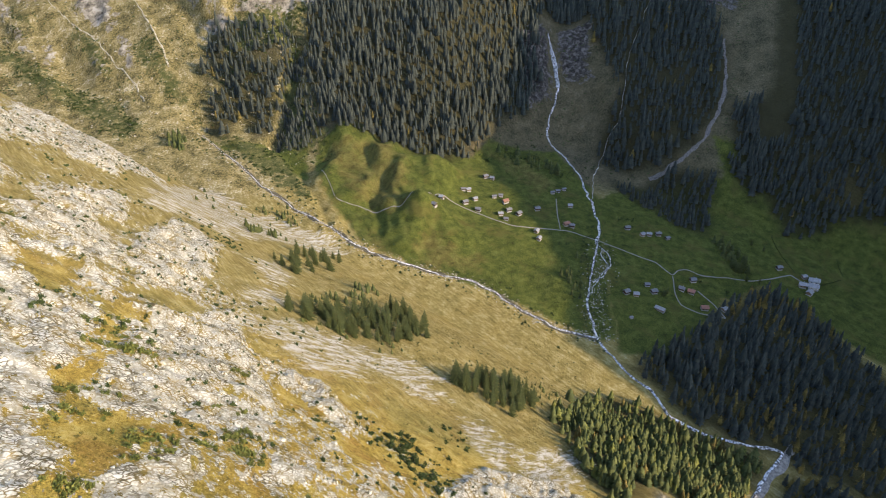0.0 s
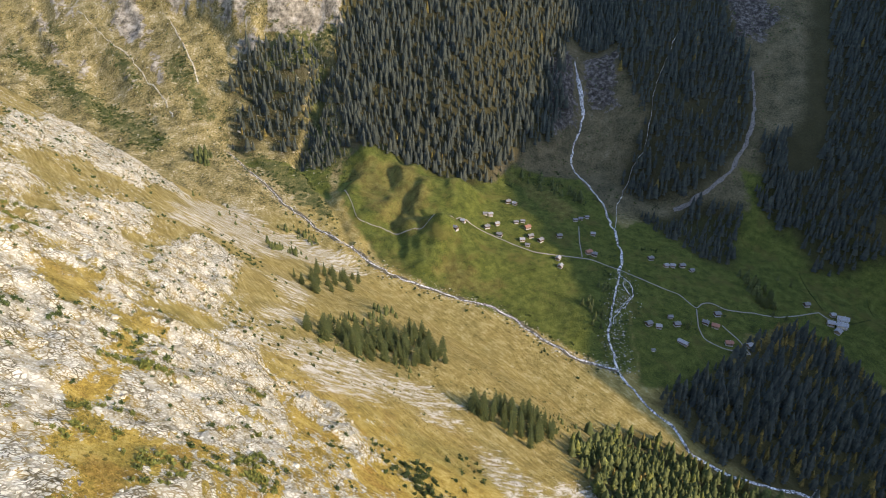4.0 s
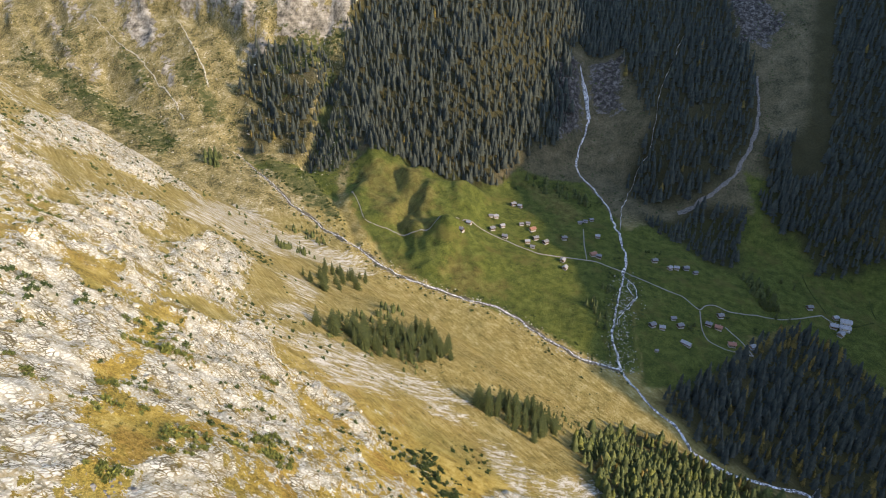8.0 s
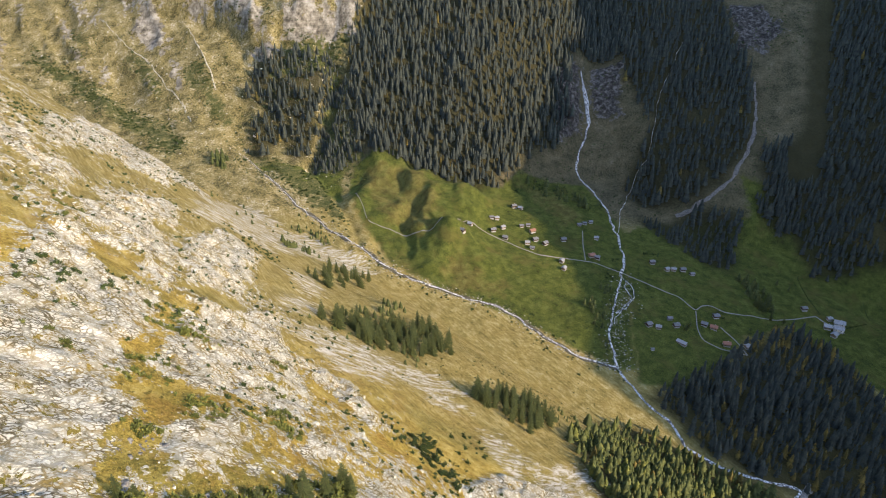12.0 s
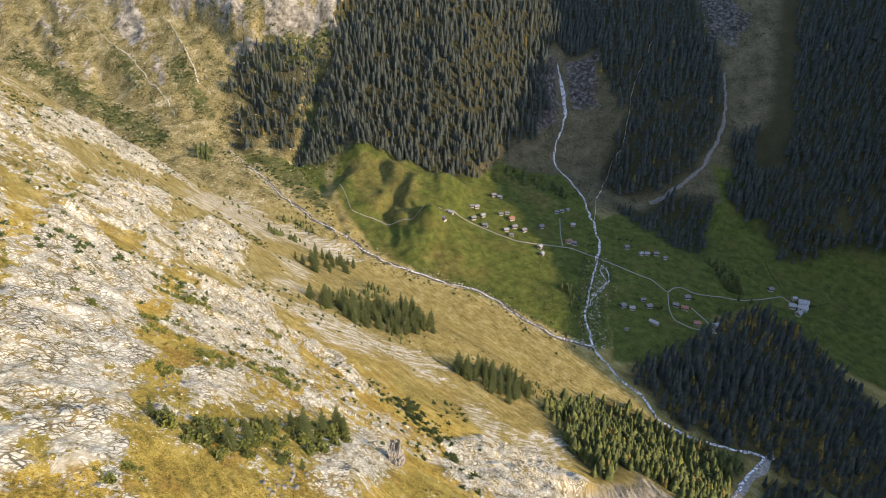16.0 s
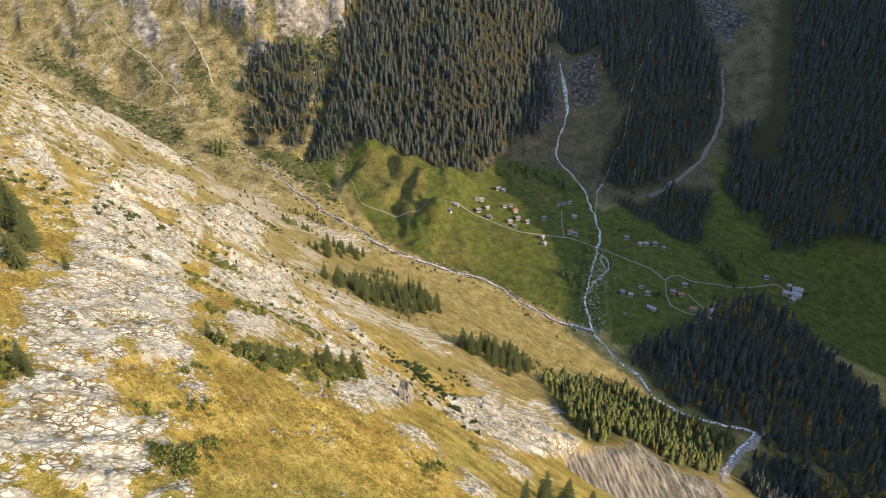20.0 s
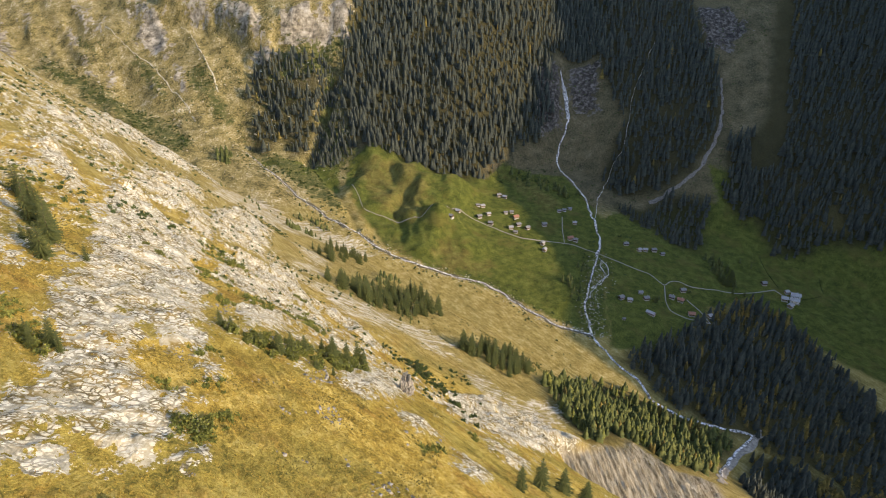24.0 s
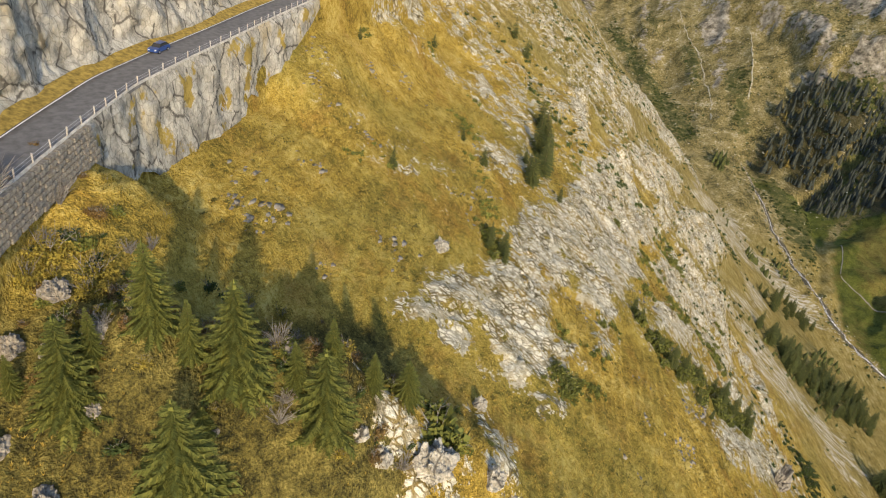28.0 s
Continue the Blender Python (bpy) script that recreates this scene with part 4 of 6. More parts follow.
tagged(ribbon("footpath", [(-158, 774), (-142, 741), (-131, 713), (-100, 705), (-71, 693), (-47, 690), (-7, 735)], 1.4, MAT_TRACK, 0.3, 3.0), "narrow pale footpath over the hillocks", "path", kind="structure")


# ---- woods ----
def part(name, me, mat, parent, label=""):
    """One mesh object under a thing or under a part. me: a mesh or a bmesh."""
    if isinstance(me, bmesh.types.BMesh):
        bm, me = me, bpy.data.meshes.new(name)
        bm.to_mesh(me)
        bm.free()
    if mat and not me.materials:
        me.materials.append(mat)
    ob = new(name, me)
    ob.parent = parent
    return tagged(ob, label) if label else ob


def spruce_template(rng, tiers, sides, slim=0.16):
    """A spruce of height 1: ragged skirts of branches one above the other."""
    co, fa = [], []
    for i in range(tiers):
        f = i / tiers
        z0 = 0.06 + 0.86 * f
        z1 = min(1.0, z0 + 1.55 / tiers)
        r = slim * (1 - f) ** 0.68 + 0.012
        base = len(co)
        co.append((0, 0, z1))
        turn = rng.uniform(0, 6.28)
        n = sides * 2
        for k in range(n):
            a = turn + 6.2832 * k / n
            rr = r * (rng.uniform(0.9, 1.2) if k % 2 == 0 else rng.uniform(0.45, 0.65))
            dz = -0.012 if k % 2 == 0 else 0.025
            co.append((rr * math.cos(a), rr * math.sin(a), z0 + dz + rng.uniform(-0.01, 0.01)))
        for k in range(n):
            fa.append((base, base + 1 + k, base + 1 + (k + 1) % n))
    return np.array(co), np.array(fa)


TREE_RNG = random.Random(5)
FAR_TEMPLATES = [spruce_template(TREE_RNG, 6, 5, s) for s in (0.18, 0.21, 0.24, 0.165, 0.20, 0.27)]


ROUND_TEMPLATES = [spruce_template(TREE_RNG, 5, 5, s) for s in (0.27, 0.31, 0.24, 0.35)]


def scatter(kind, index, gap, seed, jitter=0.62):
    """Places within one area, on a shaken lattice."""
    p = AREAS[kind][index]
    rng = np.random.RandomState(seed)
    lo, hi = p.min(0), p.max(0)
    gx, gy = np.meshgrid(np.arange(lo[0], hi[0], gap), np.arange(lo[1], hi[1], gap))
    x = (gx + rng.uniform(-jitter, jitter, gx.shape) * gap).ravel()
    y = (gy + rng.uniform(-jitter, jitter, gy.shape) * gap).ravel()
    AREAS["_one"] = [p]
    far = 34.0 if len(p) > 8 else 14.0
    keep = inside("_one", x + far * fbm(x, y, 42.0, 4, seed) + rng.normal(0, 0.12 * far, x.shape), y + far * fbm(x, y, 42.0, 4, seed + 1) + rng.normal(0, 0.12 * far, x.shape), 0.5) > 0.5
    return x[keep], y[keep]


def clear_of_water(x, y, lines, gap):
    ok = np.ones(x.shape, bool)
    for line, w in lines:
        p = resample(line, 4.0)
        for a in range(0, len(p), 1):
            ok &= np.hypot(x - p[a, 0], y - p[a, 1]) > w + gap
    return ok


LINES = [(STREAM, 3), (RIVER, 5), (TORRENT, 5), (FAN, 7), (BROOK, 2.0), (WASH, 6), (FALL, 7)] + [(p, 2) for p in PATHS]


def mass(name, x, y, h, templates, mat, seed, label, category):
    """Many trees joined in one mesh."""
    rng = np.random.RandomState(seed)
    z = land(x, y)
    cos, fas, base = [], [], 0
    pick = rng.randint(0, len(templates), len(x))
    for t, (tc, tf) in enumerate(templates):
        m = np.where(pick == t)[0]
        if not len(m):
            continue
        a = rng.uniform(0, 6.28, len(m))
        hh, wide = h[m], h[m] * rng.uniform(0.85, 1.2, len(m))
        ca, sa = np.cos(a)[:, None], np.sin(a)[:, None]
        lean = rng.normal(0, 0.02, (len(m), 2))
        cx = (tc[:, 0] * ca - tc[:, 1] * sa) * wide[:, None] + tc[:, 2] * hh[:, None] * lean[:, :1] + x[m, None]
        cy = (tc[:, 0] * sa + tc[:, 1] * ca) * wide[:, None] + tc[:, 2] * hh[:, None] * lean[:, 1:] + y[m, None]
        cz = tc[:, 2] * hh[:, None] + z[m, None] - 0.03 * hh[:, None]
        cos.append(np.stack([cx, cy, cz], -1).reshape(-1, 3))
        fas.append((tf[None] + (np.arange(len(m)) * len(tc))[:, None, None] + base).reshape(-1, 3))
        base += len(m) * len(tc)
    ob = link_mesh(name, np.concatenate(cos), np.concatenate(fas), mat)
    return tagged(ob, label, category, kind="stuff")


WOODS = [(0, 7.8, 9, 25, "dense dark spruce forest on the mountainside above the meadow"), (1, 8.2, 7, 21, "spruce forest strip beside the upper stream"),
         (2, 8.0, 9, 24, "shaded spruce forest below the cliffs"), (3, 8.0, 9, 24, "dark shaded spruce forest on the far side of the valley"),
         (4, 8.5, 8, 20, "loose spruces on the shaded meadow"), (5, 7.0, 8, 21, "dense dark forest between farm and river"), (6, 5.8, 7, 15, "mixed forest beside the river gorge"), (7, 6.2, 9, 19, "dark mixed forest in the river gorge"), (8, 6.2, 7, 17, "low dark trees in the ravine between the woods"), (9, 7.2, 10, 24, "dark spruces above the waterfall"),
         (10, 7.2, 10, 24, "dark spruces beside the gravel wash"), (11, 7.0, 10, 24, "dark spruces on the cliff above the waterfall")]
for i, gap, h0, h1, lab in WOODS:
    x, y = scatter("wood", i, gap, 100 + i)
    ok = clear_of_water(x, y, LINES, 2.0)
    hole = fbm(x, y, 55.0, 3, 130 + i)
    ok &= hole > {0: -0.34, 1: -0.2, 4: -0.05, 6: -0.4}.get(i, -0.30)
    if i == 3:
        ok &= ~((np.abs((x - 470) - 0.33 * (y - 880)) < 22) & (y > 860))
    if i == 2:
        crag = inside("crag", x, y, 6.0) > 0.5
        ok &= ~(crag & (np.random.RandomState(3).uniform(size=x.shape) < 0.45))
    x, y = x[ok], y[ok]
    rng = np.random.RandomState(140 + i)
    h = rng.uniform(h0, h1, len(x)) * (0.85 + 0.5 * (fbm(x, y, 40.0, 2, 150) + 0.3))
    share = {5: 0.08, 6: 0.05, 7: 0.18, 1: 0.03}.get(i, 0.004)
    odd = rng.uniform(size=len(x)) < share * (0.4 + 2.4 * step(-0.05, 0.2, fbm(x, y, 60.0, 2, 160)))
    plain_ones = ~odd
    if i == 6:
        # a fifth of these trees get brighter needles in place of sunlight
        young = plain_ones & (rng.uniform(size=len(x)) < 0.2)
        mass("forest", x[young], y[young], h[young] * 0.9, ROUND_TEMPLATES, MAT_NEEDLE_NEAR, 190, "yellow-green trees, sunlight put into their colour, beside the river gorge", "forest")
        plain_ones &= ~young
    mass("forest", x[plain_ones], y[plain_ones], h[plain_ones], FAR_TEMPLATES if i != 6 else ROUND_TEMPLATES, MAT_NEEDLE if i != 6 else MAT_NEEDLE_SUNLIT, 170 + i, lab, "forest")
    if odd.sum() > 3:
        mass("larch_wood", x[odd], y[odd], h[odd] * 0.85, ROUND_TEMPLATES if i > 5 else FAR_TEMPLATES, MAT_LARCH, 180 + i, "yellowing autumn larches among the spruces", "forest")


# ---- single trees and bushes ----
def mesh_of(name, co, fa, mat):
    me = bpy.data.meshes.new(name)
    me.from_pydata([tuple(map(float, c)) for c in co], [], [tuple(map(int, f)) for f in fa])
    me.materials.append(mat)
    return me


def trunk_mesh(h, r, mat, rng, top=0.95):
    co, fa, n = [], [], 7
    for i in range(6):
        f = i / 5
        rr = r * (1.25 if i == 0 else 1 - 0.9 * f)
        ox, oy = rng.uniform(-0.04, 0.04) * f * h * 0.2, rng.uniform(-0.04, 0.04) * f * h * 0.2
        co += [(ox + rr * math.cos(6.2832 * k / n), oy + rr * math.sin(6.2832 * k / n), -0.9 + (h * top + 0.9) * f) for k in range(n)]
    for i in range(5):
        fa += [(i * n + k, i * n + (k + 1) % n, (i + 1) * n + (k + 1) % n, (i + 1) * n + k) for k in range(n)]
    return mesh_of("trunk", co, fa, mat)


def fir_crown(rng, h, radius, whorls, arms, bare=0.06, sprays=0):
    """Whorls of drooping boughs, each a ridge of needles; sprays: pairs of side twigs that hang from it."""
    co, fa = [], []
    for w in range(whorls):
        f = (w + rng.uniform(-0.4, 0.4)) / whorls
        f = min(max(f, 0.0), 0.985)
        z = h * (bare + (1 - bare) * f)
        reach = radius * (1 - f) ** 0.8 * rng.uniform(0.82, 1.1) + 0.05 * radius
        n = max(4, int(arms * (1 - 0.5 * f)))
        turn = rng.uniform(0, 6.28)
        for k in range(n):
            a = turn + 6.2832 * k / n + rng.uniform(-0.25, 0.25)
            ln = reach * rng.uniform(0.6, 1.18)
            ca, sa = math.cos(a), math.sin(a)
            wide = (ln * rng.uniform(0.26, 0.38) + 0.08) * (0.26 if sprays else 1.0)
            drop = ln * rng.uniform(0.15, 0.45) * (1 - 0.6 * f)
            lift = ln * 0.25 * f

            def at(t):
                return Vector((ln * t * ca, ln * t * sa, z + lift * t - drop * t * t))

            base = len(co)
            for t, ww, dz in ((0.05, 0.25, 0.10), (0.45, 1.0, 0.0), (0.8, 0.72, -0.02), (1.0, 0.0, 0.10)):
                p = at(t) + Vector((0, 0, dz * drop * 2))
                if ww == 0.0:
                    co.append(p)
                else:
                    o, sag = ww * wide, 0.35 * ww * wide
                    side = Vector((-sa * o, ca * o, -sag))
                    co += [p + side, p + Vector((0, 0, 0.10 * wide)), p + Vector((sa * o, -ca * o, -sag))]
            b = base
            for i in (0, 3):
                fa += [(b + i, b + i + 1, b + i + 4, b + i + 3), (b + i + 1, b + i + 2, b + i + 5, b + i + 4)]
            fa += [(b + 6, b + 7, b + 9), (b + 7, b + 8, b + 9)]
            for q in range(sprays):
                t = 0.25 + 0.7 * (q + rng.random()) / sprays
                p = at(t)
                for s in (-1, 1):
                    tw = ln * rng.uniform(0.15, 0.27) * (1.15 - 0.6 * t) + 0.08
                    d = Vector((-sa * s * 0.8 + ca * 0.6, ca * s * 0.8 + sa * 0.6, rng.uniform(-0.45, 0.1)))
                    wd = Vector((ca, sa, 0.15)) * tw * 0.15
                    c0 = len(co)
                    co += [p - wd, p + wd, p + d * tw + wd * 0.4, p + d * tw * 0.9 - wd * 0.5]
                    fa.append((c0, c0 + 1, c0 + 2, c0 + 3))
    top = len(co)
    co += [Vector((0, 0, h * 1.03)), Vector((0.06 * radius, 0, h * 0.93)), Vector((-0.03 * radius, 0.05 * radius, h * 0.93)), Vector((-0.03 * radius, -0.05 * radius, h * 0.93))]
    fa += [(top, top + 1, top + 2), (top, top + 2, top + 3), (top, top + 3, top + 1)]
    return co, fa


def make_spruce(seed, h, radius, whorls, arms, needles, label, sprays=0):
    rng = random.Random(seed)
    root = new("spruce_tree")
    tagged(root, label, "tree")
    part("trunk", trunk_mesh(h, 0.016 * h + 0.04, MAT_BARK, rng), None, root, "grey-brown bark trunk")
    co, fa = fir_crown(rng, h, radius, whorls, arms, sprays=sprays)
    part("crown", mesh_of("crown", co, fa, needles), None, root)
    return root


PLANTED = set()


def plant(protos, spots, group, seed):
    """Copies of the prototypes at (x, y, height); each prototype is 10 m high."""
    rng = random.Random(seed)
    for i, (x, y, h) in enumerate(spots):
        s = h / 10.0
        m = pose(x, y, land(x, y) - 0.15 * s, rng.uniform(-2, 2), rng.uniform(-2, 2), rng.uniform(0, 360)) @ Matrix.Diagonal((s * rng.uniform(0.9, 1.12), s * rng.uniform(0.9, 1.12), s, 1))
        p = protos[i % len(protos)]
        if p.name not in PLANTED:
            PLANTED.add(p.name)
            p.matrix_basis = m
            tagged(p, group=group)
            continue
        c = copy_thing(p, m @ Matrix.Diagonal((1 / p.scale.x, 1 / p.scale.y, 1 / p.scale.z, 1)))
        tagged(c, group=group)


NEAR_FIRS = [make_spruce(11 + i, 10.0, r, w, a, MAT_NEEDLE_NEAR, lab, 10) for i, (r, w, a, lab) in enumerate((
    (2.8, 32, 15, "bright green young spruce on the grassy spur"), (3.4, 31, 16, "broad bright green spruce with drooping boughs"), (2.2, 32, 14, "slim bright green spruce among dry grass")))]
plant(NEAR_FIRS, [(-49.4, -79.7, 10.8), (-44.6, -73.5, 13.5), (-46.8, -77.2, 8.0), (-48.8, -88.5, 12.0), (-38.7, -82.1, 15.5), (-50.7, -85.3, 6.5), (-41.9, -67.8, 6.0), (-38.1, -66.4, 11.8), (-41.5, -63.3, 7.0),
                  (-40.4, -58.0, 6.0), (-40.5, -52.0, 7.0), (-53.8, -92.1, 5.2), (-38.6, -79.8, 6.0), (-42.3, -78.4, 4.5), (-35.9, -48.2, 5.0), (-36.5, -84.5, 6.5)], "spruces on the near spur", 21)
MID_FIRS = [make_spruce(31 + i, 10.0, r, w, a, MAT_NEEDLE_SUNLIT, lab, 4) for i, (r, w, a, lab) in enumerate((
    (2.4, 21, 12, "dark green spruce on the steep golden pasture"), (3.2, 20, 13, "broad dark green spruce on the steep slope")))]
plant(MID_FIRS, [(-141.2, 101.1, 15.0), (-137.0, 97.5, 12.0), (-127.5, 86.2, 13.5), (-123.0, 80.0, 12.0), (-131.0, 92.0, 10.0), (-150.0, 108.0, 12.0), (-146.0, 104.0, 13.0), (-134.0, 88.0, 14.0), (-119.0, 76.0, 10.0), (-116.0, 70.0, 12.0), (-104.0, 66.0, 6.0), (-109.6, 56.6, 11.2), (-114.0, 60.0, 9.0), (-119.5, 64.0, 5.2), (-82.2, 9.0, 6.0), (-77.9, 9.3, 7.5), (-75.2, 7.3, 4.8), (-80.0, 6.5, 4.5),
                 (-64.7, 59.0, 6.0), (-62.2, 60.4, 5.0), (-52.7, 57.4, 6.0), (-48.8, 59.7, 8.0), (-46.8, 66.2, 8.2), (-45.8, 77.3, 7.0), (-43.7, 90.4, 7.2), (-38.7, 85.6, 11.0), (-36.6, 98.4, 10.5), (-34.6, 109.4, 11.0), (-32.3, 108.5, 9.0), (-38.4, 62.2, 4.0), (-34.2, 65.6, 4.0), (-41.0, 94.0, 9.0),
                 (36.0, 74.2, 15.0), (47.9, 90.0, 13.5), (26.2, 55.1, 11.0), (58.7, 95.6, 11.2)], "single spruces on the slope", 22)
plant(MID_FIRS, [(-103.2, -6.0, 6.5), (-128.2, -21.3, 6.0), (-151.1, 17.0, 4.2), (-175.8, 68.5, 5.5), (-123.5, 37.2, 5.0), (-113.0, 36.3, 6.0), (-220.4, 163.8, 11.0), (-205, 157, 10.0)], "single spruces on the upper grass", 27)


def spots_in(pts, n, h0, h1, seed):
    AREAS["_one"] = [np.array(pts, float)]
    rng, p, out = np.random.RandomState(seed), np.array(pts, float), []
    while len(out) < n:
        x, y = rng.uniform(p[:, 0].min(), p[:, 0].max(), 60), rng.uniform(p[:, 1].min(), p[:, 1].max(), 60)
        ok = inside("_one", x, y, 0.3) > 0.5
        for a, b in zip(x[ok], y[ok]):
            if len(out) < n and all(math.hypot(a - q[0], b - q[1]) > 0.16 * (h0 + h1) for q in out):
                out.append((float(a), float(b), float(rng.uniform(h0, h1))))
        h0, h1 = h0 * 0.995, h1 * 0.995
    return out


SLOPE_CLUMPS = [([(-146, 455), (-138, 500), (-115, 590), (-101, 579), (-101, 440), (-124, 421)], 26, 8, 17, "spruce clump on the scree slope"),
          ([(-99, 325), (-88, 367), (-63, 395), (-39, 415), (-13, 410), (-12, 377), (-41, 356), (-67, 332)], 62, 10, 20, "long spruce clump across the slope"),
          ([(-2, 330), (20, 340), (39, 355), (64, 345), (62, 322), (44, 306), (20, 318)], 34, 12, 20, "spruce clump on the sunny pasture")]
STRIP_CLUMPS = [([(-98, 379), (-62, 470), (-50, 440), (-92, 372)], 22, 4, 9, "low spruces in a strip"), ([(-189, 538), (-165, 612), (-152, 585), (-174, 507)], 18, 5, 10, "low spruces in a strip"),
          ([(-215, 690), (-177, 684), (-170, 660), (-210, 670)], 14, 5, 10, "low spruces in a strip"),
          ([(-67, 63), (-62, 55), (-50, 52), (-40, 62), (-30, 93), (-30, 114), (-37, 114), (-47, 84), (-55, 67)], 46, 4.5, 8, "dark spruces along the foot of the slab")]
LOWER_CLUMPS = [([(-32, 198), (-19, 224), (-9, 202), (9, 156), (4, 148), (-8, 170), (-23, 187)], 26, 4, 8, "spruces below the rock tooth"), ([(-372, 850), (-345, 845), (-340, 800), (-365, 800)], 16, 9, 16, "spruces above the stream"),
          ([(150, 560), (172, 640), (160, 650), (128, 600), (135, 560)], 22, 6, 12, "dark trees on the knoll by the fan"), ([(330, 690), (350, 660), (360, 690), (345, 720)], 14, 9, 16, "spruces on the shaded meadow")]
LOOSE_CLUMPS = [([(20, 330), (110, 430), (130, 400), (60, 310)], 26, 2.5, 6, "scattered small spruces on the pasture"), ([(-110, 300), (-60, 360), (0, 350), (-40, 300)], 16, 2.5, 5, "scattered small spruces on the pasture"),
          ([(-320, 640), (-200, 720), (-150, 640), (-230, 560)], 20, 3, 7, "scattered small spruces on the scree"), ([(60, 880), (150, 890), (170, 830), (90, 860)], 18, 8, 16, "spruces at the foot of the waterfall slope")]
CLUMPS = SLOPE_CLUMPS + STRIP_CLUMPS + LOWER_CLUMPS + LOOSE_CLUMPS
for i, (pts, n, h0, h1, lab) in enumerate(CLUMPS):
    if i in (3, 4, 5) or i > 7:
        x, y, h = np.array(spots_in(pts, n, h0, h1, 300 + i)).T
        mass("far_spruces", x, y, h, ROUND_TEMPLATES, MAT_NEEDLE_SUNLIT, 320 + i, lab, "trees")
    elif i < 6:
        plant(MID_FIRS, spots_in(pts, n, h0, h1, 300 + i), lab, 320 + i)


def puff(rng, n, squash=0.7, leaf=0.22):
    """A bush of radius 1: many small leaf blades in an uneven dome."""
    co, fa = [], []
    for _ in range(n):
        a, t = rng.uniform(0, 6.28), rng.uniform(0, 1) ** 0.5
        r = (0.55 + 0.45 * rng.random()) * (0.85 + 0.3 * math.sin(3 * a + 1.3))
        e = rng.uniform(-0.1, 1.45)
        p = Vector((r * t * math.cos(a) * math.cos(e * 0.6), r * t * math.sin(a) * math.cos(e * 0.6), squash * r * math.sin(e) * (1.1 - 0.4 * t)))
        d = Vector((rng.gauss(0, 1), rng.gauss(0, 1), rng.gauss(0.4, 0.8))).normalized()
        s = d.cross(Vector((rng.gauss(0, 1), rng.gauss(0, 1), rng.gauss(0, 1)))).normalized()
        ln = leaf * rng.uniform(0.6, 1.5)
        b = len(co)
        co += [p - s * ln * 0.5, p + s * ln * 0.5, p + d * ln * 1.3 + s * ln * 0.2, p + d * ln * 1.1 - s * ln * 0.35]
        fa.append((b, b + 1, b + 2, b + 3))
    return np.array([tuple(c) for c in co]), np.array(fa)


BUSH_RNG = random.Random(8)
FAR_PUFFS = [puff(BUSH_RNG, 64, 0.75, 0.26) for _ in range(4)]


def strew(name, x, y, size, templates, mat, seed, label, category, sink=0.1, tall=1.0):
    rng = np.random.RandomState(seed)
    z = land(x, y)
    cos, fas, base = [], [], 0
    pick = rng.randint(0, len(templates), len(x))
    for t, (tc, tf) in enumerate(templates):
        m = np.where(pick == t)[0]
        if not len(m):
            continue
        a = rng.uniform(0, 6.28, len(m))
        ca, sa, s = np.cos(a)[:, None], np.sin(a)[:, None], size[m][:, None]
        st = rng.uniform(0.75, 1.35, len(m))[:, None]
        cx = (tc[:, 0] * ca * st - tc[:, 1] * sa) * s + x[m, None]
        cy = (tc[:, 0] * sa * st + tc[:, 1] * ca) * s + y[m, None]
        cz = tc[:, 2] * s * tall + z[m, None] - sink * s
        cos.append(np.stack([cx, cy, cz], -1).reshape(-1, 3))
        fas.append((tf[None] + (np.arange(len(m)) * len(tc))[:, None, None] + base).reshape(-1, tf.shape[1]))
        base += len(m) * len(tc)
    return tagged(link_mesh(name, np.concatenate(cos), np.concatenate(fas), mat), label, category, kind="stuff")


def field(n, x0, x1, y0, y1, seed):
    rng = np.random.RandomState(seed)
    return rng.uniform(x0, x1, n), rng.uniform(y0, y1, n), rng


def stone_template(rng):
    bm = bmesh.new()
    bmesh.ops.create_icosphere(bm, subdivisions=1, radius=1.0)
    for w in bm.verts:
        w.co *= rng.uniform(0.5, 1.2)
        w.co.z *= 0.6
    bm.verts.index_update()
    out = np.array([tuple(w.co) for w in bm.verts]), np.array([[w.index for w in f.verts] for f in bm.faces])
    bm.free()
    return out


STONES = [stone_template(BUSH_RNG) for _ in range(4)]

# dwarf pines on the sunny slope, thick where the noise says so
x, y, rng = field(9000, -330, 20, -20, 620, 41)
u, v = -(0.718 * x + 0.697 * y), 0.697 * x - 0.718 * y
keep = (u > -190) & (u < 95) & (v > -640) & (y > 120) & (fbm(x, y, 34.0, 3, 42) + 0.16 * rng.uniform(-1, 1, len(x)) > 0.17)
x, y = x[keep], y[keep]
strew("dwarf_pine_scrub", x, y, rng.uniform(0.7, 2.2, len(x)), FAR_PUFFS, MAT_SHRUB, 43, "dark green dwarf pine scrub between the rocks", "shrub")
# shrub thickets along the ledges
rng = np.random.RandomState(44)
sx, sy, sr = [], [], []
SHRUBS_SLAB = [(-136, 118), (-131, 113), (-132, 144), (-112, 114), (-107, 111), (-104, 109), (-112, 170), (-108, 171), (-105, 175), (-101, 175), (-59, 10), (-57, 10), (-55, 8), (-59, 36), (-57, 33), (-52, 17), (-50, 16),
               (-47, -5), (-46, -2), (-43, -4), (-43, 0), (-43, 4), (-42, 7), (-42, -6), (-44, -6)]
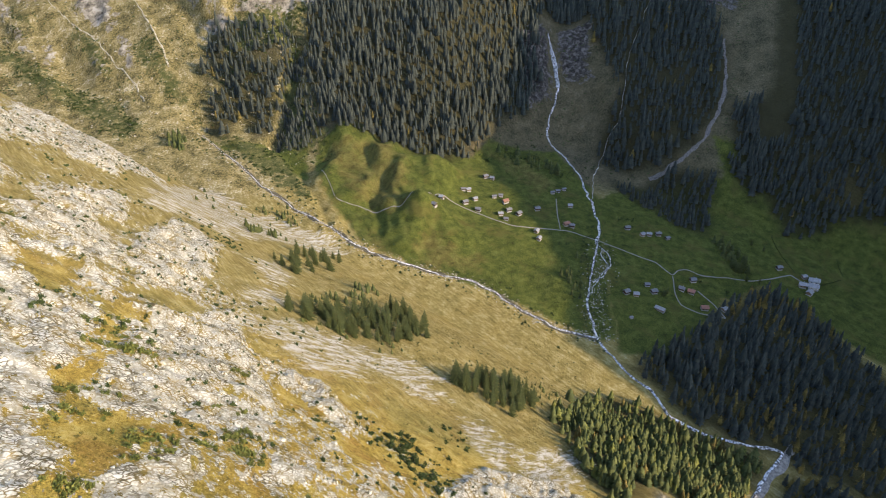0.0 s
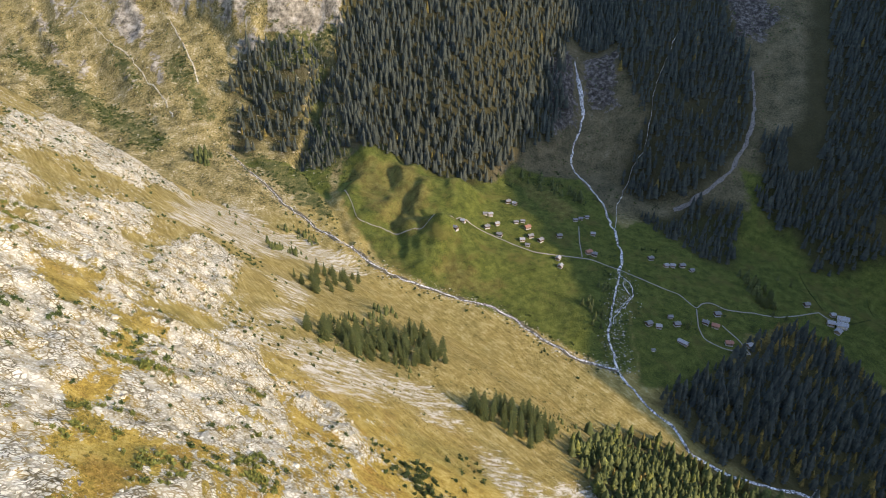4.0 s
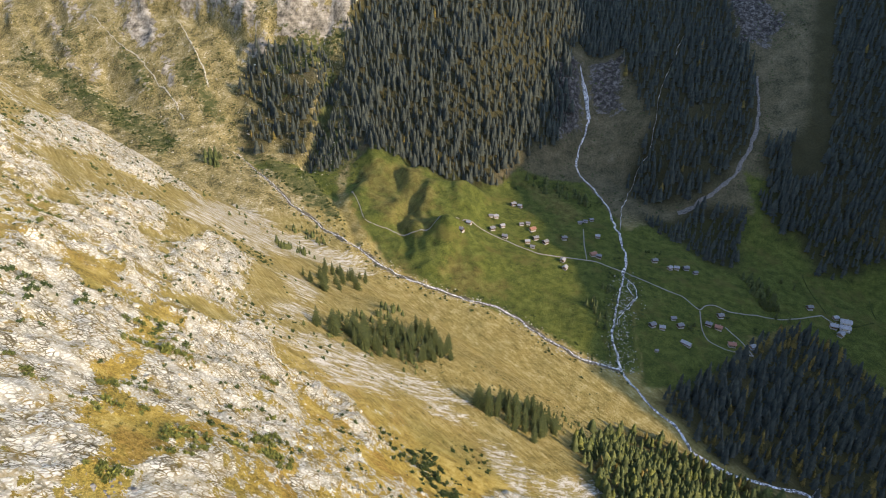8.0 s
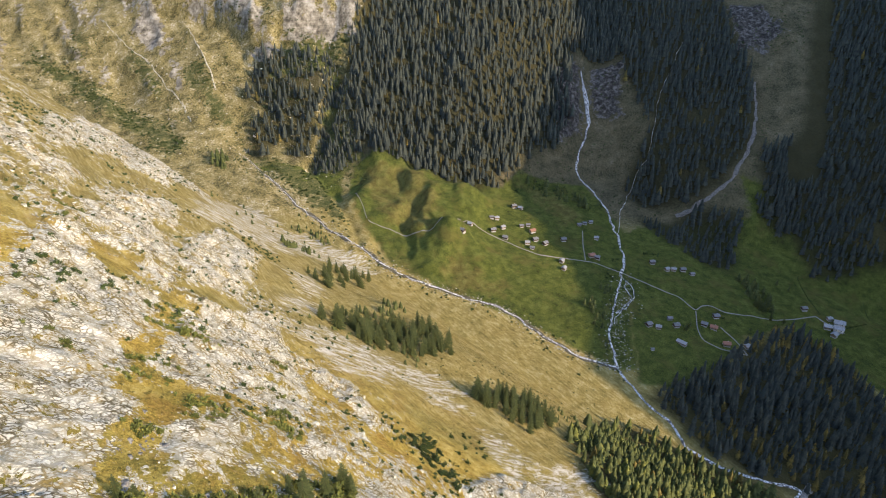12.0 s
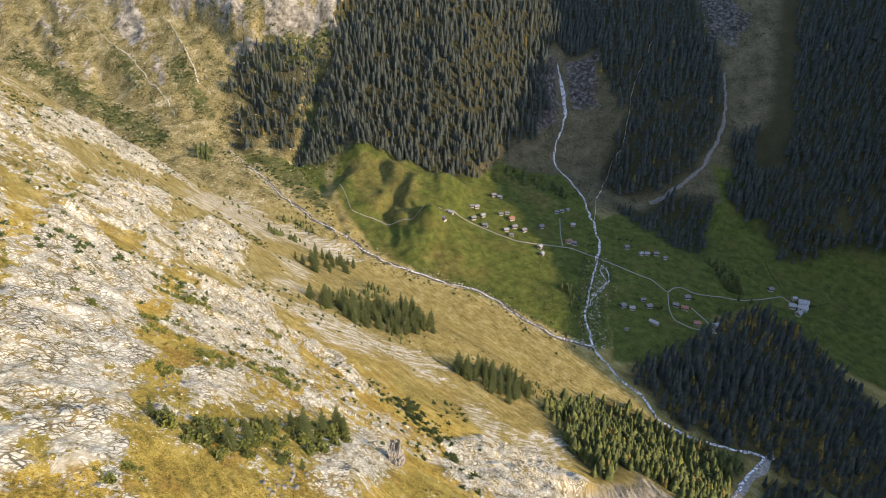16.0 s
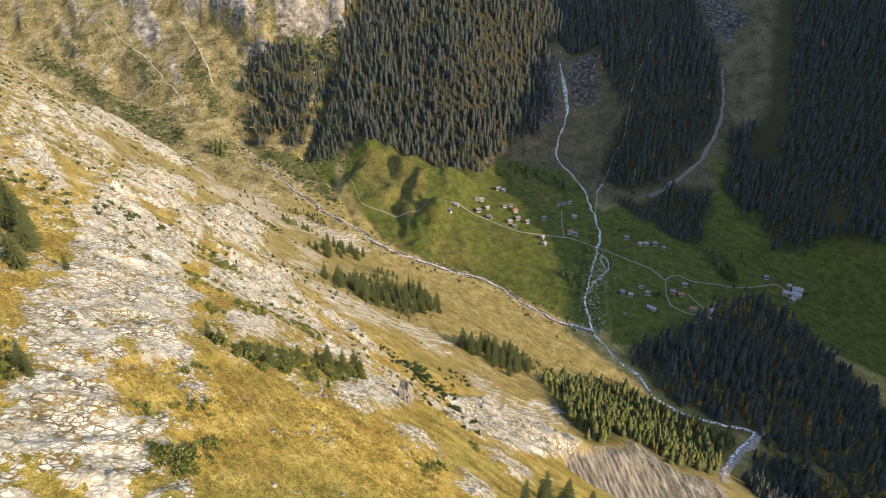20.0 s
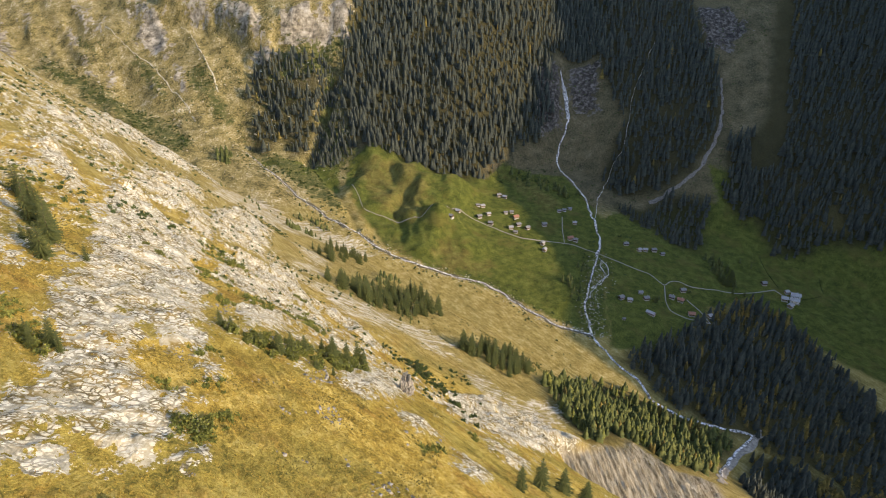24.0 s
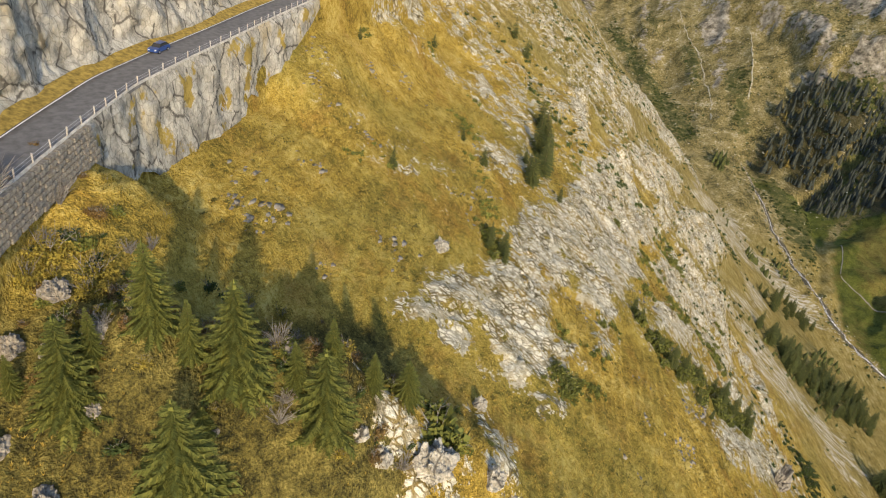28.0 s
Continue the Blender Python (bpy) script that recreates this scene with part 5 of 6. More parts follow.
SHRUBS_FACE = [(-110, 158), (-107, 159), (-105, 161), (-103, 162), (-100, 165), (-97, 165), (-114, 177), (-116, 185), (-188, 243), (-179, 231), (-75, 117), (-75, 112), (-72, 115), (-69, 113), (-65, 139), (-62, 135), (-59, 131), (-56, 128), (-53, 126),
               (-90, 111), (-89, 116), (-98, 125), (-75, 86), (-73, 86), (-79, 194), (-93, 130), (-172, 217), (-209, 378), (-182, 230), (-84, 323), (-70, 156), (-63, 125), (-63, 144), (-70, 104), (11, 98), (12, 92), (-3, 40), (-1, 46)]
for cx, cy, n, spread, r in [(a, b, 4, 1.1, 1.5) for a, b in SHRUBS_SLAB] + [(a, b, 6, 1.8, 1.9) for a, b in SHRUBS_FACE]:
    t = rng.normal(0, 1, n) * spread * 1.5
    s = rng.normal(0, 0.5, n) * spread
    sx += list(cx + 0.718 * t + 0.697 * s)
    sy += list(cy + 0.697 * t - 0.718 * s)
    sr += list(rng.uniform(0.5, 1.0, n) * r)
strew("ledge_thicket", np.array(sx), np.array(sy), np.array(sr), FAR_PUFFS, MAT_NEEDLE_NEAR, 45, "olive-green shrubs on the ledges of the slope", "shrub")
# scrub of the upper bowl
for i in range(len(AREAS["scrub"])):
    x, y = scatter("scrub", i, 5.5, 50 + i)
    keep = fbm(x, y, 26.0, 4, 52) + 0.16 * np.random.RandomState(51).uniform(-1, 1, len(x)) > 0.03
    x, y = x[keep], y[keep]
    strew("alder_scrub", x, y, np.random.RandomState(53).uniform(1.2, 3.4, len(x)), FAR_PUFFS, MAT_SHRUB, 54 + i, "green scrub on the slopes of the upper bowl", "shrub")
# bushes over the bowl
x, y, rng = field(5200, -800, -150, 800, 1250, 57)
keep = fbm(x, y, 60.0, 4, 58) + 0.1 * rng.uniform(-1, 1, len(x)) > 0.06
x, y = x[keep], y[keep]
x2, y2, rng2 = field(1500, -850, -190, 760, 1250, 56)
strew("bowl_rocks", x2, y2, rng2.uniform(0.3, 1.0, len(x2)) ** 2 * 2.4, STONES, MAT_GROUND_ROCK, 46, "pale boulders strewn over the bowl", "boulder", 0.3)
strew("bowl_shrubs", x, y, rng.uniform(0.9, 2.6, len(x)), FAR_PUFFS, MAT_SHRUB, 59, "scattered dark shrubs on the bowl's pasture", "shrub")
# bushes along the stream
p = resample(STREAM, 5.0)
rng = np.random.RandomState(61)
bx = np.repeat(p[:, 0], 5) + rng.normal(0, 9, 5 * len(p))
by = np.repeat(p[:, 1], 5) + rng.normal(0, 9, 5 * len(p))
ok = clear_of_water(bx, by, [(STREAM, 3)], 1.5) & (rng.uniform(size=len(bx)) < 0.55)
strew("stream_bushes", bx[ok], by[ok], rng.uniform(0.9, 2.4, ok.sum()), FAR_PUFFS, MAT_SHRUB, 62, "low bushes along the stream", "shrub")


bx = np.repeat(p[:, 0], 8) + rng.normal(0, 3.4, 8 * len(p))
by = np.repeat(p[:, 1], 8) + rng.normal(0, 3.4, 8 * len(p))
wx, wy = np.repeat(p[:, 0], 14) + rng.normal(0, 5.0, 14 * len(p)), np.repeat(p[:, 1], 14) + rng.normal(0, 5.0, 14 * len(p))
strew("pale_stream_boulders", wx, wy, rng.uniform(0.35, 1.0, len(wx)) ** 2 * 1.5, STONES, MAT_GROUND_ROCK, 109, "pale boulders strewn along both banks of the stream", "boulder", 0.3)
strew("stream_boulders", bx, by, rng.uniform(0.4, 1.3, len(bx)), STONES, MAT_STONE, 63, "grey boulders in the stream bed", "boulder", 0.3)
x, y, rng = field(5200, -300, 30, -60, 560, 64)
c = cover(x, y)
u = -(0.718 * x + 0.697 * y)
keep = (u > -200) & (u < 100) & (rng.uniform(size=len(x)) < np.where(c["rock"] > 0.3, 0.35, 0.05))
strew("limestone_blocks", x[keep], y[keep], rng.uniform(0.3, 1.7, keep.sum()) * np.where(c["rock"][keep] > 0.3, 0.55, 0.35), STONES, MAT_GROUND_ROCK, 65, "pale limestone blocks on the slope", "boulder", 0.25)

# near spur: tufts, bushes, bare shrubs
BLADES = []
for _ in range(3):
    co, fa = [], []
    for k in range(7):
        a, t = BUSH_RNG.uniform(0, 6.28), BUSH_RNG.uniform(0.2, 0.75)
        b = len(co)
        co += [(0.16 * math.cos(a + 1.57), 0.16 * math.sin(a + 1.57), 0), (-0.16 * math.cos(a + 1.57), -0.16 * math.sin(a + 1.57), 0), (t * math.cos(a), t * math.sin(a), BUSH_RNG.uniform(0.6, 1.0))]
        fa.append((b, b + 1, b + 2))
    BLADES.append((np.array(co), np.array(fa)))
x, y, rng = field(78000, -200, 0, -110, 130, 66)
c = cover(x, y)
d, along = road_distance(x, y)
keep = (c["rock"] < 0.45) & (d < -6) & (x < 10 - 0.1 * y)
x, y = x[keep], y[keep]
tint = fbm(x, y, 12.0, 3, 67) + 0.12 * rng.uniform(-1, 1, len(x)) - 0.25 * np.clip(c["thicket"][keep], 0, 1)
for mat, ok, lab in ((MAT_TUFT, tint > -0.13, "dry golden grass tufts on the steep slope"), (MAT_TUFT_OLIVE, tint <= -0.13, "olive grass and dwarf shrubs on the steep slope")):
    strew("grass_tufts", x[ok], y[ok], rng.uniform(0.2, 0.62, ok.sum()), BLADES, mat, 68, lab, "grass", 0.05, 0.8)


x, y, rng = field(15000, -170, 0, -75, 130, 110)
c = cover(x, y)
d, along = road_distance(x, y)
knot = fbm(x, y, 9.0, 3, 111) + 0.5 * fbm(x, y, 40.0, 2, 112)
free = (d < -9) & (c["rock"] < 0.4) & (x < 4) & ((np.hypot(x + 52, y + 72) > 26))
keep = free & (knot > 0.27)
strew("outcrop_stones", x[keep], y[keep], rng.uniform(0.25, 1.0, keep.sum()) ** 2 * 1.1 + 0.12, STONES, MAT_GREYROCK, 113, "grey limestone stones showing through the steep grass", "boulder", 0.15, 0.32)
keep = free & (fbm(x, y, 14.0, 3, 114) > 0.2) & (rng.uniform(size=len(x)) < 0.45)
strew("slope_shrubs", x[keep], y[keep], rng.uniform(0.3, 1.0, keep.sum()), FAR_PUFFS, MAT_TUFT_OLIVE, 115, "low olive dwarf shrubs in the steep grass", "shrub", 0.15, 0.7)


SHRUBS_GRASS = [(-152, 70), (-130, 45), (-90, 15), (-84, 12), (-108, 30), (-137, 45), (-105, -6), (-155, 21), (-105, -17), (-170, 61), (-226, 169), (-212, 164), (-168, 134), (-141, 108), (-87, 13), (-92, 18), (-96, 22), (-126, 42), (-133, 48), (-113, 33)]
STONES_GRASS = [(-87, -53), (-83, -53), (-84, -48), (-120, -16), (-136, -10), (-131, -10), (-141, 14), (-79, -25), (-112, -8), (-100, -30), (-146, 30), (-95, -46)]
rng = np.random.RandomState(116)
bx, by = np.array([(cx + rng.normal(0, 1.6), cy + rng.normal(0, 1.6)) for cx, cy in SHRUBS_GRASS for _ in range(7)]).T
strew("slope_dwarf_pines", bx, by, rng.uniform(0.5, 1.5, len(bx)), FAR_PUFFS, MAT_NEEDLE_NEAR, 117, "olive dwarf pines scattered over the golden grass", "shrub")
bx, by = np.array([(cx + rng.normal(0, 1.8), cy + rng.normal(0, 1.8)) for cx, cy in STONES_GRASS for _ in range(16)]).T
strew("grass_outcrops", bx, by, rng.uniform(0.3, 1.0, len(bx)) ** 2 * 1.5, STONES, MAT_GREYROCK, 118, "small grey limestone outcrops in the golden grass", "boulder", 0.15, 0.3)


def make_bush(seed, n, squash, mat, name, label, leaf=0.2, stems=0):
    rng = random.Random(seed)
    root = new(name)
    tagged(root, label, "bush")
    if n:
        co, fa = puff(rng, n, squash, leaf)
        part("foliage", mesh_of("foliage", co, fa, mat), None, root)
    co, fa = [], []
    for _ in range(stems):
        a, lean = rng.uniform(0, 6.28), rng.uniform(0.1, 0.9)
        tip = Vector((lean * math.cos(a), lean * math.sin(a), rng.uniform(0.6, 1.15)))
        mid = tip * 0.5 + Vector((rng.uniform(-0.1, 0.1), rng.uniform(-0.1, 0.1), 0.08))
        for p0, p1, r in ((Vector((0, 0, -0.15)), mid, 0.022), (mid, tip, 0.013), (mid, mid + (tip - mid) * 0.7 + Vector((rng.uniform(-0.3, 0.3), rng.uniform(-0.3, 0.3), 0.05)), 0.009)):
            q = (p1 - p0).to_track_quat("Z", "Y").to_matrix()
            b = len(co)
            for pp, rr in ((p0, r), (p1, r * 0.5)):
                co += [pp + q @ Vector((rr * math.cos(2.094 * k), rr * math.sin(2.094 * k), 0)) for k in range(3)]
            fa += [(b + k, b + (k + 1) % 3, b + 3 + (k + 1) % 3, b + 3 + k) for k in range(3)]
    if stems:
        part("branchwork", mesh_of("branchwork", co, fa, MAT_TWIG), None, root, "bare grey stems")
    return root


def set_bushes(proto, spots, group):
    rng = random.Random(len(group))
    for i, (x, y, s) in enumerate(spots):
        m = pose(x, y, land(x, y) - 0.08 * s, 0, 0, rng.uniform(0, 360)) @ Matrix.Diagonal((s * rng.uniform(0.85, 1.2), s * rng.uniform(0.85, 1.2), s * rng.uniform(0.8, 1.2), 1))
        if i == 0:
            proto.matrix_basis = m
            tagged(proto, group=group)
        else:
            tagged(copy_thing(proto, m @ Matrix.Diagonal((1 / proto.scale.x, 1 / proto.scale.y, 1 / proto.scale.z, 1))), group=group)


def near_spots(n, x0, y0, x1, y1, spread, s0, s1, seed):
    rng = random.Random(seed)
    out = []
    for _ in range(n):
        t = rng.random()
        out.append((x0 + (x1 - x0) * t + rng.gauss(0, spread), y0 + (y1 - y0) * t + rng.gauss(0, spread), rng.uniform(s0, s1)))
    return out


set_bushes(make_bush(71, 420, 0.8, MAT_NEEDLE_NEAR, "green_bush", "dense green bush at the edge of the rock", 0.13, 6), [(-35.6, -49.7, 4.2), (-38.6, -48.7, 3.0), (-34.0, -47.5, 2.4)] + near_spots(40, -74, -98, -40, -50, 7, 0.7, 1.8, 72), "green bushes on the spur")
set_bushes(make_bush(73, 620, 0.9, MAT_GOLD, "golden_bush", "yellow autumn bush on the grassy spur", 0.075, 10), near_spots(46, -74, -98, -42, -56, 7, 0.7, 1.9, 74), "golden bushes")
set_bushes(make_bush(76, 560, 0.8, MAT_BROWN, "rusty_bush", "rust-brown autumn bush among the spruces", 0.08, 12), near_spots(60, -74, -98, -42, -52, 7, 0.7, 1.9, 77), "rusty bushes")
set_bushes(make_bush(78, 0, 1.0, None, "bare_shrub", "leafless grey shrub on the slope", 0.2, 46), near_spots(9, -74, -90, -60, -98, 3, 2.0, 3.8, 79) + near_spots(20, -70, -90, -44, -50, 6, 1.2, 2.6, 80), "bare shrubs")
set_bushes(make_bush(81, 520, 0.95, MAT_NEEDLE_NEAR, "mountain_pine", "dense olive-green mountain pine shrub below the slab", 0.14, 6), [(x, y, 0.42 * h) for x, y, h in spots_in(CLUMPS[6][0], 52, 4.0, 8.0, 306)], "mountain pines below the slab")
set_bushes(make_bush(101, 520, 0.95, MAT_NEEDLE_NEAR, "mountain_pine", "dense olive-green mountain pine shrub in the steep grass", 0.14, 6), near_spots(9, -84, 11, -76, 6, 1.6, 1.5, 2.6, 102) + near_spots(12, -48, -6, -41, 6, 1.2, 1.3, 2.4, 103) + near_spots(9, -138, 100, -112, 60, 2.0, 1.2, 2.4, 104), "mountain pines on the steep grass")
set_bushes(make_bush(82, 480, 0.9, MAT_SHRUB, "dark_mountain_pine", "dark green mountain pine shrub near the rock tooth", 0.14, 6), [(x, y, 0.40 * h) for x, y, h in spots_in(CLUMPS[7][0], 40, 3.5, 7.0, 307)], "mountain pines by the rock tooth")
# boulders and scrub on the torrent's fan
p = resample(FAN, 4.0)
rng = np.random.RandomState(47)
bx, by = np.repeat(p[:, 0], 12) + rng.normal(6, 8, 12 * len(p)), np.repeat(p[:, 1], 12) + rng.normal(0, 4, 12 * len(p))
strew("fan_boulders", bx, by, rng.uniform(0.4, 1.5, len(bx)), STONES, MAT_STONE, 48, "grey boulders on the torrent's fan", "boulder", 0.3)
bx, by = np.repeat(p[:, 0], 3) + rng.normal(2, 12, 3 * len(p)), np.repeat(p[:, 1], 3) + rng.normal(0, 5, 3 * len(p))
strew("fan_scrub", bx, by, rng.uniform(0.8, 2.2, len(bx)), FAR_PUFFS, MAT_SHRUB, 49, "dark scrub on the torrent's fan", "shrub")
# dark bushes added to darken the spur in place of tree shadows
set_bushes(make_bush(83, 360, 0.85, MAT_SHRUB, "dark_bush", "dark green bush added to darken the brown undergrowth", 0.13, 8), near_spots(60, -70, -94, -42, -54, 6, 0.6, 1.7, 84), "dark bushes on the spur")
set_bushes(make_bush(85, 1500, 1.0, MAT_GOLD, "yellow_shrub", "tall yellowing shrub under the road's wall", 0.055, 14), [(-66.5, -84.6, 3.2), (-63.5, -81.0, 2.8), (-61.0, -82.5, 2.6), (-58.5, -79.0, 2.2), (-64.5, -87.5, 2.6)], "shrubs under the road")
set_bushes(make_bush(86, 0, 1.0, None, "bare_tree", "leafless grey tree below the road's wall", 0.2, 120), [(-66.3, -89.0, 2.8), (-68.5, -86.0, 2.4), (-64.0, -90.5, 2.6)], "bare trees under the road")
# small bushes round the clumps of the pasture
x, y, rng = field(240, -20, 125, 330, 500, 87)
keep = np.abs(y - (360 + 0.85 * (x - 10))) < 46
strew("pasture_bushes", x[keep], y[keep], rng.uniform(0.5, 1.4, keep.sum()), FAR_PUFFS, MAT_SHRUB, 88, "small dark bushes dotting the pasture", "shrub")
# loose blocks and low shrubs of the far part of the slope
x, y, rng = field(15000, -340, 0, 130, 620, 89)
c = cover(x, y)
u = -(0.718 * x + 0.697 * y)
far = (u > -200) & (u < 100) & (c["rock"] > 0.35)
lot = rng.uniform(size=len(x))
keep = far & (lot < 0.16)
strew("far_limestone_blocks", x[keep], y[keep], rng.uniform(0.4, 1.0, keep.sum()) ** 3 * 1.7 + 0.15, STONES, MAT_GROUND_ROCK, 90, "pale limestone blocks and steps on the upper slope", "boulder", 0.4)
keep = far & (lot > 0.84)
strew("rock_shrubs", x[keep], y[keep], rng.uniform(0.4, 1.5, keep.sum()), FAR_PUFFS, MAT_SHRUB, 91, "low dark shrubs in the joints of the rock", "shrub")
# tussocks of the far pasture
x, y, rng = field(9000, -120, 150, 230, 520, 92)
c = cover(x, y)
u = -(0.718 * x + 0.697 * y)
keep = (c["rock"] < 0.3) & (c["wood"] < 0.2) & (c["meadow"] < 0.3) & (u > -425)
strew("pasture_tussocks", x[keep], y[keep], rng.uniform(0.4, 1.1, keep.sum()), BLADES, MAT_TUFT_OLIVE, 93, "olive grass tussocks on the pasture", "grass", 0.05, 0.7)
# hedges, trees and brush round the farms
for line in ([(425, 731), (423, 691), (425, 661)], [(370, 620), (385, 610), (406, 607)], [(494, 695), (488, 664)], [(447, 639), (480, 655)]):
    p = resample(line, 0.8)
    rng = np.random.RandomState(94)
    strew("hedge", p[:, 0] + rng.normal(0, 0.2, len(p)), p[:, 1] + rng.normal(0, 0.2, len(p)), rng.uniform(0.6, 0.95, len(p)), FAR_PUFFS, MAT_SHRUB, 95, "dark narrow hedge across the shaded meadow", "hedge")
plant(MID_FIRS, [(347, 689, 9), (390, 710, 9), (402, 700, 10), (354, 633, 10), (368, 630, 11), (361, 649, 13), (288, 625, 9), (243, 589, 8), (249, 596, 8), (159, 834, 9), (46, 871, 11), (92, 887, 12), (181, 849, 9)], "trees round the farms", 96)
plant(MID_FIRS, spots_in([(340, 655), (366, 690), (372, 672), (352, 645)], 18, 7, 13, 97), "trees round the farms", 98)
rng = np.random.RandomState(99)
bx, by = [], []
for cx, cy, n, r in ((98, 876, 22, 7), (128, 878, 26, 8), (160, 836, 14, 5), (60, 863, 12, 5), (182, 849, 9, 4), (226, 738, 7, 3), (242, 742, 8, 4), (171, 671, 12, 5), (186, 708, 10, 4), (178, 690, 10, 4), (288, 622, 8, 4), (242, 590, 10, 4), (328, 604, 8, 5),
                     (30, 760, 4, 3), (82, 738, 5, 4), (120, 742, 3, 3), (152, 790, 4, 4), (278, 603, 6, 4)):
    bx += list(cx + rng.normal(0, r, n))
    by += list(cy + rng.normal(0, r, n))
strew("farm_brush", np.array(bx), np.array(by), rng.uniform(0.9, 2.3, len(bx)), FAR_PUFFS, MAT_SHRUB, 100, "brown and dark green brush round the farms", "shrub")
# brush on the shaded flanks
x, y, rng = field(3600, 80, 620, 800, 1180, 106)
c = cover(x, y)
keep = (c["wood"] < 0.3) & (c["meadow"] < 0.2) & (fbm(x, y, 38.0, 3, 107) + 0.12 * rng.uniform(-1, 1, len(x)) > -0.02) & clear_of_water(x, y, LINES, 1.5)
strew("flank_brush", x[keep], y[keep], rng.uniform(0.7, 2.4, keep.sum()), FAR_PUFFS, MAT_SHRUB, 108, "dark brush on the shaded flanks beside the waterfall", "shrub")


# ---- village ----
def block(bm, x0, x1, y0, y1, z0, z1):
    v = [bm.verts.new((x, y, z)) for z in (z0, z1) for x, y in ((x0, y0), (x1, y0), (x1, y1), (x0, y1))]
    for f in ((3, 2, 1, 0), (4, 5, 6, 7), (0, 1, 5, 4), (1, 2, 6, 5), (2, 3, 7, 6), (3, 0, 4, 7)):
        bm.faces.new([v[i] for i in f])


def make_house(name, label, l, w, h, wall_mat, roof_mat, chimney=True):
    """A chalet: rubble base, timber walls with gables, two thick roof panels, door, windows, chimney."""
    root = new(name)
    tagged(root, label, "house")
    bm = bmesh.new()
    block(bm, -l / 2, l / 2, -w / 2, w / 2, -3.0, 0.9)
    part("base", bm, MAT_BASE, root, "rubble stone base")
    rise = w * 0.28
    bm = bmesh.new()
    a, b = l / 2 - 0.12, w / 2 - 0.12
    v = [bm.verts.new(p) for p in ((-a, -b, 0.9), (a, -b, 0.9), (a, b, 0.9), (-a, b, 0.9), (-a, -b, h), (a, -b, h), (a, b, h), (-a, b, h), (-a, 0, h + rise), (a, 0, h + rise))]
    for f in ((0, 1, 5, 4), (2, 3, 7, 6), (1, 2, 6, 9, 5), (3, 0, 4, 8, 7), (4, 5, 9, 8), (6, 7, 8, 9)):
        bm.faces.new([v[i] for i in f])
    part("wall", bm, wall_mat, root)
    for s in (-1, 1):
        bm = bmesh.new()
        e, o, t = l / 2 + 0.8, w / 2 + 0.9, 0.22
        drop = rise * 0.9 / (w / 2)
        pts = [(-e, 0, h + rise + 0.05), (e, 0, h + rise + 0.05), (e, s * o, h - drop + 0.05), (-e, s * o, h - drop + 0.05)]
        lo = [bm.verts.new(p) for p in pts]
        hi = [bm.verts.new((p[0], p[1], p[2] + t)) for p in pts]
        bm.faces.new(lo), bm.faces.new(hi)
        for i in range(4):
            bm.faces.new((lo[i], lo[(i + 1) % 4], hi[(i + 1) % 4], hi[i]))
        bmesh.ops.recalc_face_normals(bm, faces=bm.faces)
        part("roof_panel", bm, roof_mat, root)
    for x in (-l * 0.25, l * 0.25):
        for s in (-1, 1):
            bm = bmesh.new()
            y = s * (b + 0.03)
            block(bm, x - 0.5, x + 0.5, y - 0.05, y + 0.05, 1.6, 2.7)
            part("window", bm, MAT_WINDOW, root, "small dark window")
    bm = bmesh.new()
    block(bm, a - 0.02, a + 0.06, -0.5, 0.5, 0.9, 2.8)
    part("door", bm, MAT_LOG, root, "dark plank door")
    if chimney:
        bm = bmesh.new()
        block(bm, l * 0.1, l * 0.1 + 0.7, 0.5, 1.2, h + rise * 0.5, h + rise + 1.0)
        part("chimney", bm, MAT_BASE, root, "short stone chimney")
    return root


MAT_WINDOW = plain("window_glass", (0.03, 0.032, 0.036), 0.2, 0.2, 1.0, 0.5)
HOUSES = [make_house("chalet", "dark timber chalet with a grey shingle roof on the meadow", 8.5, 7.0, 4.2, MAT_LOG, MAT_ROOF_DARK),
          make_house("chalet", "weathered timber chalet with a pale sheet roof on the meadow", 7.5, 6.5, 4.0, MAT_LOG_PALE, MAT_ROOF_PALE),
          make_house("barn", "low dark timber barn with a grey roof on the meadow", 7.0, 5.5, 3.2, MAT_LOG, MAT_ROOF_DARK, False),
          make_house("farmhouse", "white farmhouse with a pale metal roof", 11.0, 8.0, 4.2, MAT_PLASTER, MAT_ROOF_PALE),
          make_house("long_barn", "long timber barn with a pale grey roof", 14.0, 6.5, 3.6, MAT_LOG_PALE, MAT_ROOF_PALE, False),
          make_house("chalet", "timber chalet with a reddish tiled roof", 10.0, 7.5, 4.4, MAT_LOG_PALE, MAT_ROOF_RED)]
FIRST = [True] * len(HOUSES)


def settle(kind, x, y, turn, s=0.74, group="chalets of the village"):
    m = pose(x, y, land(x, y) + 0.4, 0, 0, turn) @ Matrix.Diagonal((s, s, s, 1))
    first = HOUSES[kind].scale.x
    if FIRST[kind]:
        FIRST[kind] = False
        HOUSES[kind].matrix_basis = m
        tagged(HOUSES[kind], group=group)
    else:
        tagged(copy_thing(HOUSES[kind], m @ Matrix.Diagonal((1 / first, 1 / first, 1 / first, 1))), group=group)


WEST = ((0, 58, 812, 20), (1, 67, 809, -30), (2, 26, 766, 10), (1, 33, 768, 15), (1, -2, 727, -25), (0, -11, 690, -35), (1, 41, 749, 30), (0, 28, 738, 25), (0, 44, 726, -20), (2, 66, 758, 15), (2, 75, 762, -5))
